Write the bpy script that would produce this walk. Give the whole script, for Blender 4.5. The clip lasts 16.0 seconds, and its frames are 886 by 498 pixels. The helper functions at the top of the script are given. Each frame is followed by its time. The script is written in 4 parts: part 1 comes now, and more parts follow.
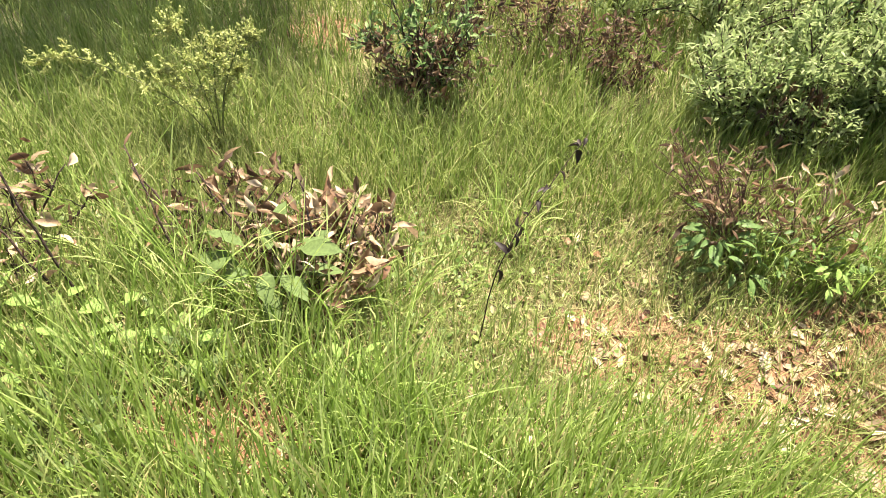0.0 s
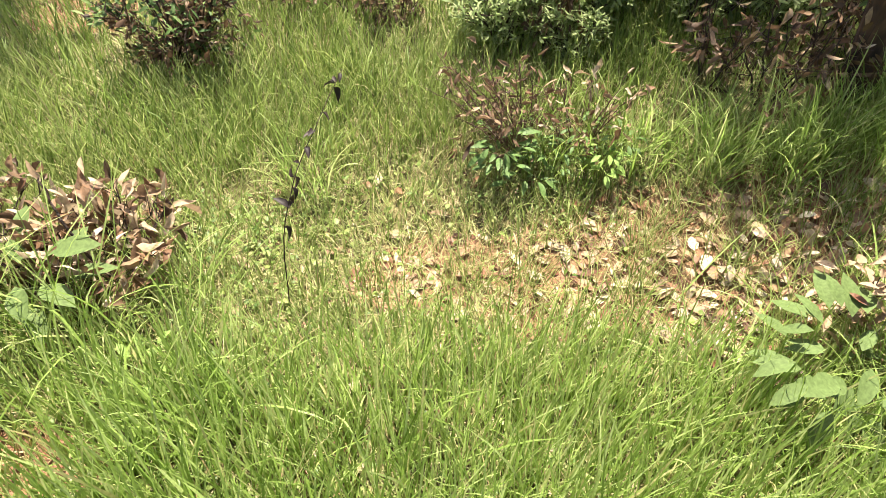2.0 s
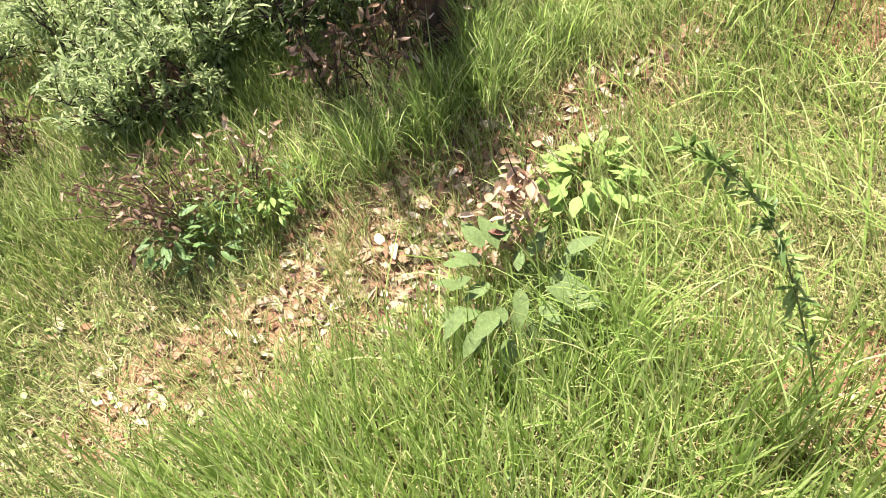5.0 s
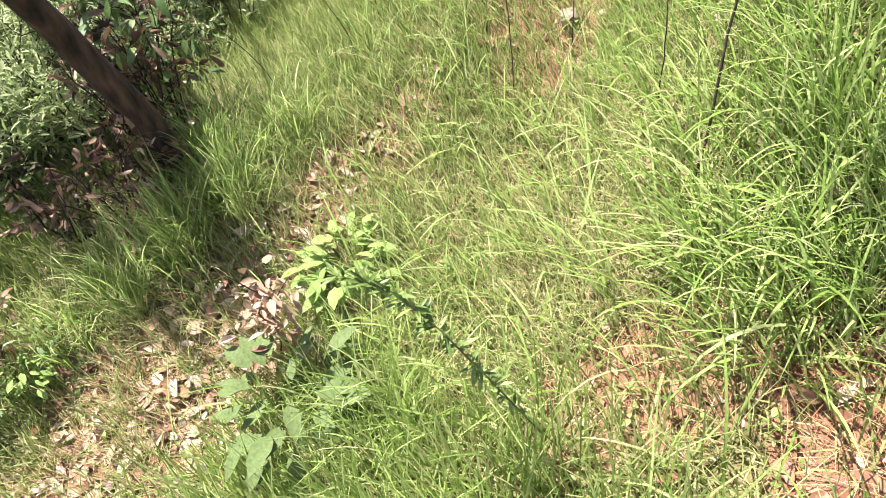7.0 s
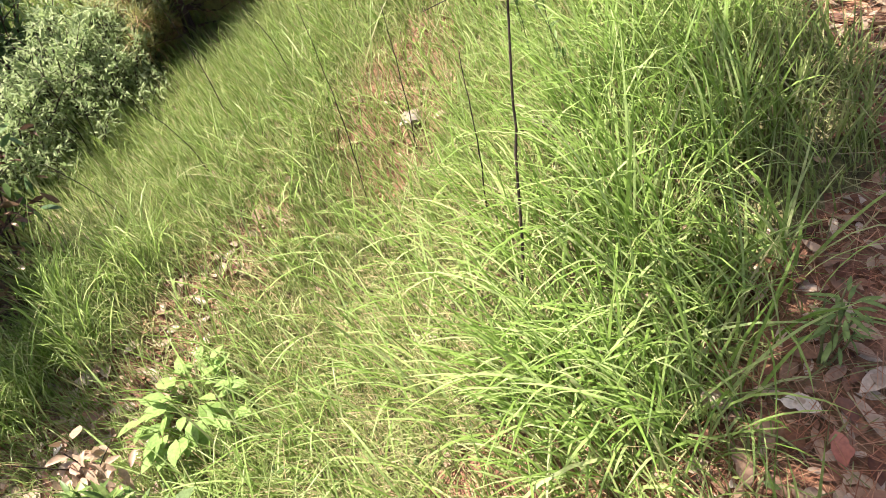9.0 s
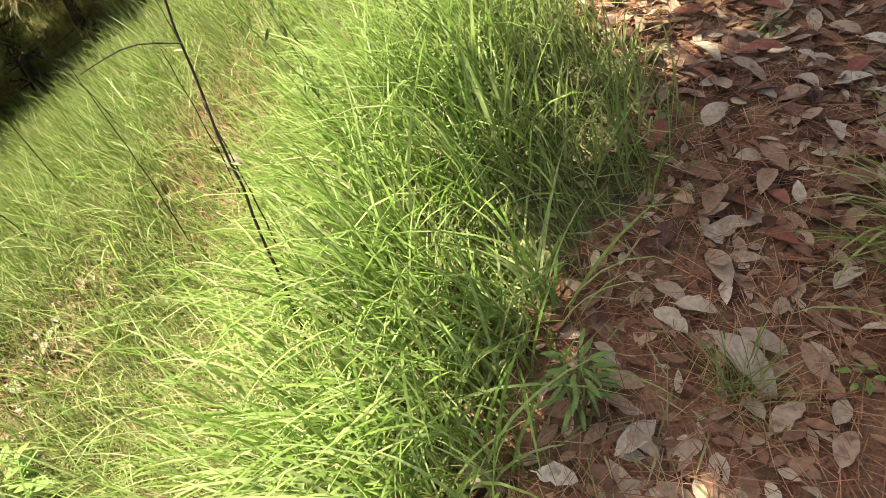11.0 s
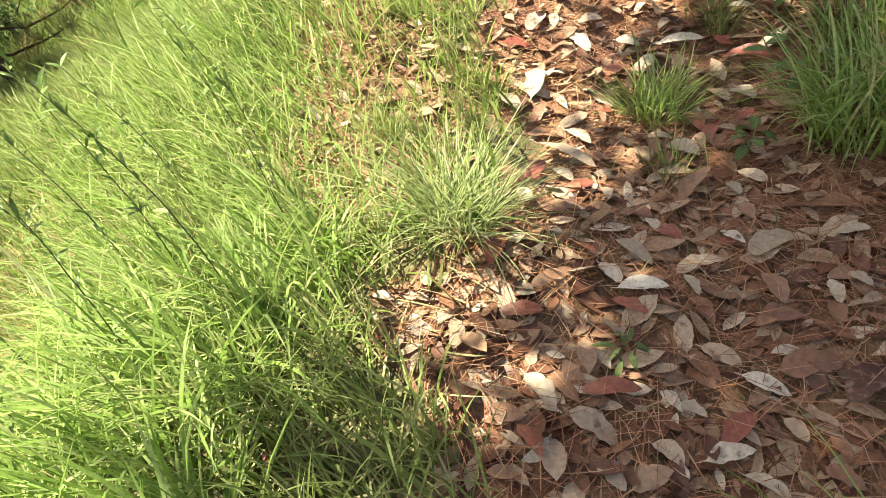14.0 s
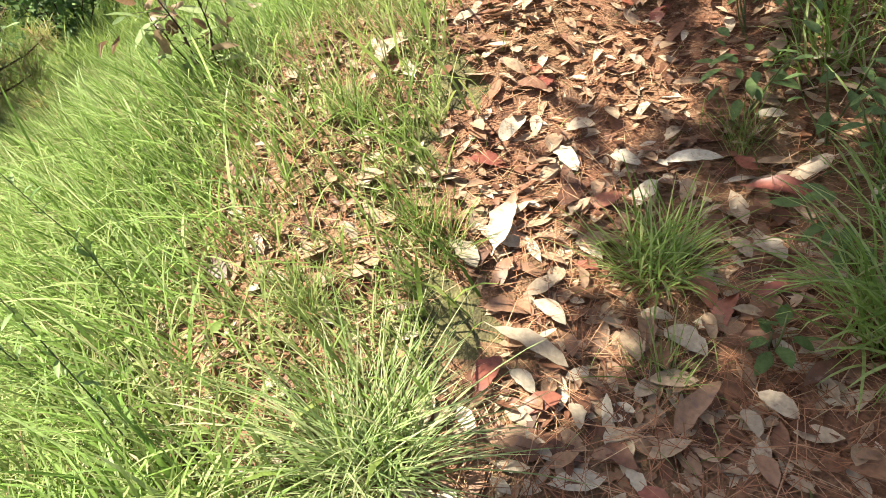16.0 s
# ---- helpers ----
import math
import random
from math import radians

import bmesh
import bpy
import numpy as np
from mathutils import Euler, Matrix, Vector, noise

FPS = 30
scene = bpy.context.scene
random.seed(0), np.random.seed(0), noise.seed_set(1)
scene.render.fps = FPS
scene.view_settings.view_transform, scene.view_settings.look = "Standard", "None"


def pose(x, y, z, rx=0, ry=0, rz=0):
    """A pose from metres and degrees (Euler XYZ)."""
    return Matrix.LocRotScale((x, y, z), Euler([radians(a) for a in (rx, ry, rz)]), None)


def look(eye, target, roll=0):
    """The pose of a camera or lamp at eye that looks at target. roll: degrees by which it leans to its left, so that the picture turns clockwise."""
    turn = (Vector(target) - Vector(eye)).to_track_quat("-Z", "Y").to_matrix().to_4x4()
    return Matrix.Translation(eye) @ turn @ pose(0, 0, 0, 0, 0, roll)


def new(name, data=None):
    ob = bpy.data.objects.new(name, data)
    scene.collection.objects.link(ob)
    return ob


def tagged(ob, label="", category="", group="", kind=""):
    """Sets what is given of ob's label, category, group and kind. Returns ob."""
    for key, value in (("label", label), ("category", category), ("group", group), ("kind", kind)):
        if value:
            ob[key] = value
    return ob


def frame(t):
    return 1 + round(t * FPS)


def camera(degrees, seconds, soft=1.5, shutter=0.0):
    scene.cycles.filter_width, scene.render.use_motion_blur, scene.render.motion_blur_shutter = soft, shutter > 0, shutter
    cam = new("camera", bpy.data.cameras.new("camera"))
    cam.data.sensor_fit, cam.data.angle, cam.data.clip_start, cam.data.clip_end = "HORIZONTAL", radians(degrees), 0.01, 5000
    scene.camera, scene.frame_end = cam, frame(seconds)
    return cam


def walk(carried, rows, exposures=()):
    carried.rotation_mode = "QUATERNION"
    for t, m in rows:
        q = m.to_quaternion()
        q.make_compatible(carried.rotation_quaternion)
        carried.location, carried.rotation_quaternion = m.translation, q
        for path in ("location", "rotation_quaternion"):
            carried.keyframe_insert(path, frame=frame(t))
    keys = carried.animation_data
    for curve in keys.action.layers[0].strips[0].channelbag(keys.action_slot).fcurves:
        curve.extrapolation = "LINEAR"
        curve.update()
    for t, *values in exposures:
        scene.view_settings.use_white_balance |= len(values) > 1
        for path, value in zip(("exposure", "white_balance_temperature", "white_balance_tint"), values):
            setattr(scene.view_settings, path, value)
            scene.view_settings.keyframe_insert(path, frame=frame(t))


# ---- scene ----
cam = camera(72.2, 16.0, soft=0.6)
PATH = [
    (0, (0.0, 0.0, 1.75), (0.0, 1.434, 0.356), 4.6),
    (0.5, (0.071, -0.008, 1.738), (0.163, 1.408, 0.329), 4.4),
    (1, (0.127, -0.014, 1.73), (0.308, 1.383, 0.311), 4.2),
    (1.5, (0.206, -0.038, 1.707), (0.541, 1.316, 0.274), 5.3),
    (2, (0.278, -0.054, 1.681), (0.709, 1.254, 0.231), 4.2),
    (2.5, (0.357, -0.074, 1.687), (0.887, 1.193, 0.233), 3.6),
    (3, (0.445, -0.096, 1.697), (1.059, 1.129, 0.24), 2.3),
    (3.5, (0.51, -0.111, 1.697), (1.212, 1.072, 0.245), 1.5),
    (4, (0.599, -0.152, 1.716), (1.4, 0.992, 0.284), -0.6),
    (4.2, (0.63, -0.179, 1.722), (1.467, 0.952, 0.301), -2.0),
    (6.3, (0.997, -0.472, 1.955), (2.161, 0.315, 0.532), -7.4),
    (6.5, (1.033, -0.5, 1.945), (2.244, 0.241, 0.537), -7.2),
    (7, (1.092, -0.588, 1.977), (2.363, 0.095, 0.59), -8.9),
    (7.5, (1.148, -0.638, 1.997), (2.459, -0.003, 0.626), -9.8),
    (8, (1.201, -0.717, 2.049), (2.611, -0.202, 0.727), -7.0),
    (8.2, (1.239, -0.75, 2.05), (2.67, -0.246, 0.746), -7.4),
    (10.3, (1.743, -1.265, 1.967), (3.208, -0.744, 0.71), -15.1),
    (10.5, (1.76, -1.322, 1.954), (3.239, -0.843, 0.697), -15.1),
    (11, (1.805, -1.444, 1.929), (3.289, -1.019, 0.658), -14.7),
    (11.5, (1.854, -1.524, 1.931), (3.375, -1.101, 0.702), -15.3),
    (12, (1.961, -1.56, 1.955), (3.48, -1.204, 0.704), -14.8),
    (12.5, (2.152, -1.592, 1.97), (3.684, -1.31, 0.715), -10.1),
    (13, (2.345, -1.674, 2.029), (3.888, -1.331, 0.803), -11.1),
    (13.5, (2.513, -1.795, 2.1), (4.032, -1.425, 0.852), -10.6),
    (14, (2.741, -1.84, 2.106), (4.334, -1.6, 0.921), -10.2),
    (14.5, (2.888, -1.894, 2.144), (4.437, -1.61, 0.911), -13.9),
    (15, (3.06, -1.991, 2.169), (4.617, -1.596, 0.977), -11.5),
    (15.5, (3.198, -2.046, 2.207), (4.76, -1.633, 1.027), -11.0),
    (16, (3.406, -2.061, 2.232), (4.979, -1.732, 1.041), -11.3),
]
EXPOSURE = 1.75
walk(cam, [(t, look(eye, target, roll)) for t, eye, target, roll in PATH],
     [(0.0, EXPOSURE + 0.06, 6900, 11), (2.5, EXPOSURE + 0.09, 6650, 11), (4.2, EXPOSURE + 0.11, 6450, 15), (7.0, EXPOSURE + 0.09, 6050, 23), (8.2, EXPOSURE + 0.08, 6050, 23),
      (10.5, EXPOSURE - 0.04, 6800, 13), (12.0, EXPOSURE + 0.1, 7000, 6), (13.0, EXPOSURE + 0.17, 7000, 6), (15.0, EXPOSURE + 0.16, 6900, 8), (16.0, EXPOSURE - 0.02, 6450, 7)])

# ---------------------------------------------------------------- light
SUN_TO = Vector((0.05, 0.42, 0.90)).normalized()
world = bpy.data.worlds.new("sky")
scene.world = world
world.use_nodes = True
wn = world.node_tree.nodes
sky = wn.new("ShaderNodeTexSky")
sky.sky_type, sky.sun_disc = "NISHITA", False
sky.sun_elevation = math.asin(SUN_TO.z)
sky.sun_rotation = math.atan2(SUN_TO.x, SUN_TO.y)
world.node_tree.links.new(sky.outputs[0], wn["Background"].inputs[0])
wn["Background"].inputs[1].default_value = 0.064
sky.dust_density, sky.ozone_density, sky.air_density = 4.0, 0.6, 1.0
sun = new("sun", bpy.data.lights.new("sun", "SUN"))
sun.data.energy, sun.data.angle, sun.data.color = 4.8, radians(0.53), (1.0, 0.955, 0.80)
sun.matrix_world = Matrix.Translation((0, 0, 12)) @ SUN_TO.to_track_quat("Z", "Y").to_matrix().to_4x4()


# ---------------------------------------------------------------- materials
def material(name):
    m = bpy.data.materials.new(name)
    m.use_nodes = True
    nt = m.node_tree
    return m, nt, nt.nodes["Principled BSDF"], nt.nodes["Material Output"]


def ramp(nt, stops):
    r = nt.nodes.new("ShaderNodeValToRGB")
    el = r.color_ramp.elements
    while len(el) < len(stops):
        el.new(0.5)
    for e, (pos, col) in zip(el, stops):
        e.position, e.color = pos, (*col, 1)
    return r


def noise_node(nt, scale, detail=4.0, vector=None):
    n = nt.nodes.new("ShaderNodeTexNoise")
    n.inputs["Scale"].default_value, n.inputs["Detail"].default_value = scale, detail
    if vector is not None:
        nt.links.new(vector, n.inputs["Vector"])
    return n


def mixed(nt, a, b, factor, blend="MIX"):
    m = nt.nodes.new("ShaderNodeMix")
    m.data_type, m.blend_type = "RGBA", blend
    for socket, value in ((m.inputs[6], a), (m.inputs[7], b), (m.inputs[0], factor)):
        if isinstance(value, bpy.types.NodeSocket):
            nt.links.new(value, socket)
        elif isinstance(value, (int, float)):
            socket.default_value = value
        else:
            socket.default_value = (*value, 1)
    return m.outputs[2]


def position(nt):
    return nt.nodes.new("ShaderNodeNewGeometry").outputs["Position"]


def plant_material(name, stops, rough=0.5, through_light=0.4, patch=None, spots=None, by_object=False, gloss=0.3):
    """Leaf or blade: the colour differs from piece to piece, light passes through."""
    m, nt, bsdf, out = material(name)
    if by_object:
        pick = nt.nodes.new("ShaderNodeObjectInfo").outputs["Random"]
    else:
        pick = nt.nodes.new("ShaderNodeNewGeometry").outputs["Random Per Island"]
    r = ramp(nt, stops)
    nt.links.new(pick, r.inputs[0])
    colour = r.outputs[0]
    if patch:
        n = noise_node(nt, 1.1, 3.0, position(nt))
        f = ramp(nt, [(0.42, (0, 0, 0)), (0.62, (1, 1, 1))])
        nt.links.new(n.outputs[0], f.inputs[0])
        fac = nt.nodes.new("ShaderNodeMath")
        fac.operation = "MULTIPLY"
        nt.links.new(f.outputs[0], fac.inputs[0])
        fac.inputs[1].default_value = 0.55
        colour = mixed(nt, colour, patch, fac.outputs[0])
    n = noise_node(nt, 90.0, 3.0, position(nt))
    v = ramp(nt, [(0.3, (0.72, 0.72, 0.72)), (0.7, (1.12, 1.12, 1.12))])
    nt.links.new(n.outputs[0], v.inputs[0])
    colour = mixed(nt, colour, v.outputs[0], 1.0, "MULTIPLY")
    if spots:
        n = noise_node(nt, 45.0, 4.0, position(nt))
        f = ramp(nt, [(0.56, (0, 0, 0)), (0.68, (1, 1, 1))])
        nt.links.new(n.outputs[0], f.inputs[0])
        colour = mixed(nt, colour, spots, f.outputs[0])
    nt.links.new(colour, bsdf.inputs["Base Color"])
    bsdf.inputs["Roughness"].default_value = rough
    bsdf.inputs["Specular IOR Level"].default_value = gloss
    if through_light:
        tr = nt.nodes.new("ShaderNodeBsdfTranslucent")
        nt.links.new(colour, tr.inputs[0])
        mx = nt.nodes.new("ShaderNodeMixShader")
        mx.inputs[0].default_value = through_light
        nt.links.new(bsdf.outputs[0], mx.inputs[1])
        nt.links.new(tr.outputs[0], mx.inputs[2])
        nt.links.new(mx.outputs[0], out.inputs[0])
    return m


def bark_material(name, dark, light, scale=30.0, rough=0.9):
    m, nt, bsdf, _ = material(name)
    tc = nt.nodes.new("ShaderNodeTexCoord")
    mp = nt.nodes.new("ShaderNodeMapping")
    mp.inputs["Scale"].default_value = (1, 1, 0.3)
    nt.links.new(tc.outputs["Object"], mp.inputs["Vector"])
    n = noise_node(nt, scale, 8.0, mp.outputs[0])
    n2 = noise_node(nt, scale * 0.25, 3.0, mp.outputs[0])
    r = ramp(nt, [(0.3, dark), (0.72, light)])
    nt.links.new(n.outputs[0], r.inputs[0])
    v = ramp(nt, [(0.35, (0.6, 0.6, 0.6)), (0.65, (1.15, 1.1, 1.05))])
    nt.links.new(n2.outputs[0], v.inputs[0])
    nt.links.new(mixed(nt, r.outputs[0], v.outputs[0], 1.0, "MULTIPLY"), bsdf.inputs["Base Color"])
    b = nt.nodes.new("ShaderNodeBump")
    b.inputs["Strength"].default_value, b.inputs["Distance"].default_value = 1.0, 0.02
    nt.links.new(n.outputs[0], b.inputs["Height"])
    nt.links.new(b.outputs[0], bsdf.inputs["Normal"])
    bsdf.inputs["Roughness"].default_value = rough
    return m


def soil_material(name, dark, middle, light):
    m, nt, bsdf, _ = material(name)
    p = position(nt)
    fine, mid, wide = noise_node(nt, 120.0, 6.0, p), noise_node(nt, 14.0, 5.0, p), noise_node(nt, 1.6, 3.0, p)
    r = ramp(nt, [(0.28, dark), (0.5, middle), (0.75, light)])
    nt.links.new(mid.outputs[0], r.inputs[0])
    v = ramp(nt, [(0.3, (0.55, 0.55, 0.55)), (0.7, (1.25, 1.22, 1.2))])
    nt.links.new(fine.outputs[0], v.inputs[0])
    colour = mixed(nt, r.outputs[0], v.outputs[0], 1.0, "MULTIPLY")
    f = ramp(nt, [(0.4, (0, 0, 0)), (0.6, (1, 1, 1))])
    nt.links.new(wide.outputs[0], f.inputs[0])
    colour = mixed(nt, colour, mixed(nt, colour, (0.17, 0.13, 0.06), 0.4), f.outputs[0])
    nt.links.new(colour, bsdf.inputs["Base Color"])
    bsdf.inputs["Roughness"].default_value = 0.95
    b = nt.nodes.new("ShaderNodeBump")
    b.inputs["Strength"].default_value, b.inputs["Distance"].default_value = 0.9, 0.01
    nt.links.new(fine.outputs[0], b.inputs["Height"])
    nt.links.new(b.outputs[0], bsdf.inputs["Normal"])
    return m


SOIL = soil_material("soil", (0.075, 0.032, 0.018), (0.235, 0.11, 0.062), (0.36, 0.20, 0.125))
MEADOW_SOIL = soil_material("mossy_soil", (0.05, 0.042, 0.018), (0.13, 0.12, 0.045), (0.22, 0.19, 0.085))
GRASS = plant_material("grass", [(0.0, (0.12, 0.19, 0.032)), (0.35, (0.235, 0.325, 0.08)), (0.62, (0.345, 0.425, 0.135)),
                                 (0.86, (0.42, 0.47, 0.18)), (1.0, (0.47, 0.43, 0.23))], 0.5, 0.48, patch=(0.31, 0.34, 0.13), gloss=0.2)
FINE_GRASS = plant_material("fine_grass", [(0.0, (0.11, 0.18, 0.03)), (0.5, (0.23, 0.32, 0.065)), (1.0, (0.38, 0.42, 0.13))],
                            0.5, 0.42, patch=(0.22, 0.30, 0.075))
LUSH_GRASS = plant_material("lush_grass", [(0.0, (0.19, 0.29, 0.055)), (0.5, (0.34, 0.46, 0.12)), (0.9, (0.50, 0.59, 0.24)),
                                           (1.0, (0.58, 0.52, 0.25))], 0.45, 0.52, gloss=0.3)
EDGE_GRASS = plant_material("edge_grass", [(0.0, (0.18, 0.29, 0.05)), (0.5, (0.33, 0.46, 0.115)), (0.9, (0.45, 0.55, 0.215)),
                                           (1.0, (0.48, 0.47, 0.23))], 0.5, 0.46, gloss=0.22)
WIRY_GRASS = plant_material("wiry_grass", [(0.0, (0.19, 0.27, 0.08)), (0.6, (0.36, 0.44, 0.18)), (1.0, (0.52, 0.50, 0.28))], 0.5, 0.4)
STRAW = plant_material("straw", [(0.0, (0.30, 0.215, 0.10)), (0.6, (0.43, 0.34, 0.18)), (1.0, (0.37, 0.37, 0.14))], 0.6, 0.25)
THATCH = plant_material("thatch", [(0.0, (0.16, 0.17, 0.06)), (0.4, (0.29, 0.31, 0.12)), (0.8, (0.42, 0.385, 0.185)), (1.0, (0.48, 0.41, 0.25))], 0.6, 0.25)
NEEDLE = plant_material("pine_needle", [(0.0, (0.20, 0.08, 0.042)), (0.5, (0.39, 0.175, 0.09)), (0.85, (0.52, 0.29, 0.165)),
                                        (1.0, (0.45, 0.33, 0.2))], 0.6, 0.1)
LITTER_STOPS = [(0.0, (0.085, 0.036, 0.022)), (0.18, (0.20, 0.088, 0.05)), (0.38, (0.29, 0.155, 0.092)), (0.62, (0.38, 0.25, 0.16)),
                (0.86, (0.48, 0.365, 0.255)), (1.0, (0.60, 0.51, 0.39))]
LITTER = plant_material("fallen_leaf", LITTER_STOPS, 0.5, 0.12, spots=(0.20, 0.12, 0.09), by_object=True, gloss=0.4)
LITTER_REST = plant_material("fallen_leaf_small", LITTER_STOPS, 0.55, 0.12)
PALE_LEAF = plant_material("pale_dry_leaf", [(0.0, (0.38, 0.29, 0.205)), (0.75, (0.52, 0.43, 0.32)), (1.0, (0.70, 0.62, 0.50))], 0.55, 0.12, spots=(0.34, 0.25, 0.17), by_object=True, gloss=0.4)
RUST_LEAF = plant_material("rust_leaf", [(0.0, (0.25, 0.07, 0.05)), (1.0, (0.38, 0.14, 0.08))], 0.45, 0.15, by_object=True, gloss=0.45)
DRY_LEAF = plant_material("dry_leaf", [(0.0, (0.16, 0.085, 0.05)), (0.35, (0.33, 0.205, 0.125)), (0.75, (0.49, 0.36, 0.245)),
                                       (1.0, (0.66, 0.54, 0.42))], 0.5, 0.32)
DARK_DRY_LEAF = plant_material("dark_dry_leaf", [(0.0, (0.06, 0.035, 0.022)), (0.6, (0.17, 0.10, 0.06)), (1.0, (0.30, 0.20, 0.13))], 0.5, 0.3)
BLACK_LEAF = plant_material("black_leaf", [(0.0, (0.022, 0.014, 0.014)), (1.0, (0.05, 0.03, 0.028))], 0.6, 0.05)
SILVER_LEAF = plant_material("silver_leaf", [(0.0, (0.18, 0.25, 0.09)), (0.5, (0.32, 0.40, 0.16)), (1.0, (0.48, 0.54, 0.28))], 0.55, 0.5, gloss=0.2)
DARK_GREEN = plant_material("dark_green_leaf", [(0.0, (0.05, 0.10, 0.03)), (0.6, (0.12, 0.20, 0.06)), (1.0, (0.24, 0.33, 0.12))], 0.5, 0.28, gloss=0.2)
OLIVE_LEAF = plant_material("olive_leaf", [(0.0, (0.16, 0.17, 0.045)), (0.5, (0.31, 0.30, 0.085)), (1.0, (0.46, 0.41, 0.155))], 0.5, 0.42)
BROAD_GREEN = plant_material("broad_green_leaf", [(0.0, (0.09, 0.14, 0.045)), (1.0, (0.155, 0.21, 0.078))], 0.65, 0.25, gloss=0.12)
YELLOW_GREEN = plant_material("yellow_green_leaf", [(0.0, (0.21, 0.34, 0.08)), (1.0, (0.31, 0.43, 0.13))], 0.55, 0.4, gloss=0.15)
PLUME = plant_material("plume_leaf", [(0.0, (0.30, 0.36, 0.10)), (1.0, (0.50, 0.51, 0.19))], 0.5, 0.35)
COVER = plant_material("cover_leaf", [(0.0, (0.10, 0.17, 0.04)), (0.6, (0.20, 0.29, 0.07)), (1.0, (0.34, 0.39, 0.13))], 0.45, 0.35)
SPIKE_LEAF = plant_material("spike_leaf", [(0.0, (0.12, 0.20, 0.05)), (1.0, (0.25, 0.34, 0.10))], 0.5, 0.3)
STEM_DARK = bark_material("dark_stem", (0.025, 0.014, 0.012), (0.085, 0.05, 0.04), 60.0)
STEM_DRY = bark_material("dry_stem", (0.06, 0.032, 0.024), (0.23, 0.135, 0.10), 60.0)
STEM_WEED = bark_material("weed_stem", (0.07, 0.085, 0.03), (0.17, 0.18, 0.07), 50.0, 0.7)
STEM_GREEN = bark_material("green_stem", (0.10, 0.13, 0.04), (0.22, 0.24, 0.09), 50.0, 0.6)
BARK = bark_material("tree_bark", (0.022, 0.011, 0.008), (0.15, 0.082, 0.055), 26.0)
STONE = bark_material("pale_stone", (0.20, 0.17, 0.13), (0.40, 0.35, 0.28), 22.0)
rng = np.random.default_rng(7)


# ---------------------------------------------------------------- the lie of the land
HUMPS = [(1.5, 1.0, 1.6, -0.939), (5.5, -1.0, 1.0, 0.372), (3.5, -1.0, 0.6, 0.382), (3.0, 2.0, 0.6, 0.23),
         (-0.5, 2.5, 1.0, -0.246), (3.5, 0.0, 0.6, -0.364), (3.0, -2.5, 1.0, -0.254), (5.0, -2.5, 0.6, -0.291),
         (4.5, 2.5, 1.0, -0.277), (6.5, -3.5, 1.6, 0.273), (6.5, -3.0, 0.6, 0.25)]


def land(x, y):
    """Height of the ground."""
    x, y = np.asarray(x, float), np.asarray(y, float)
    z = 0.633 + 0.061 * 30 * np.tanh(x / 30) - 0.142 * 40 * np.tanh(y / 40)
    for a, b, s, k in HUMPS:
        z = z + k * np.exp(-((x - a) ** 2 + (y - b) ** 2) / (2 * s * s))
    near = np.exp(-((x - 2) ** 2 + y**2) / 60)
    return z + near * (0.012 * np.sin(7.3 * x + 2.1 * y) * np.sin(6.1 * y - 1.7 * x) + 0.006 * np.sin(19 * x + 4) * np.sin(17 * y + 1))


def ellipse(x, y, cx, cy, rx, ry, turn=0.0, edge=0.35):
    c, s = math.cos(turn), math.sin(turn)
    u, v = ((x - cx) * c + (y - cy) * s) / rx, (-(x - cx) * s + (y - cy) * c) / ry
    return np.clip((1 + edge - np.hypot(u, v)) / (2 * edge), 0, 1)


def path_edge(x):
    """The line where the meadow gives way to the bare path."""
    return np.interp(x, [1.0, 1.9, 2.2, 2.5, 2.9, 3.4, 4.0, 4.4, 5.2, 7.0], [-1.7, -1.35, -1.12, -1.22, -1.40, -1.56, -1.62, -1.78, -1.7, -1.9])


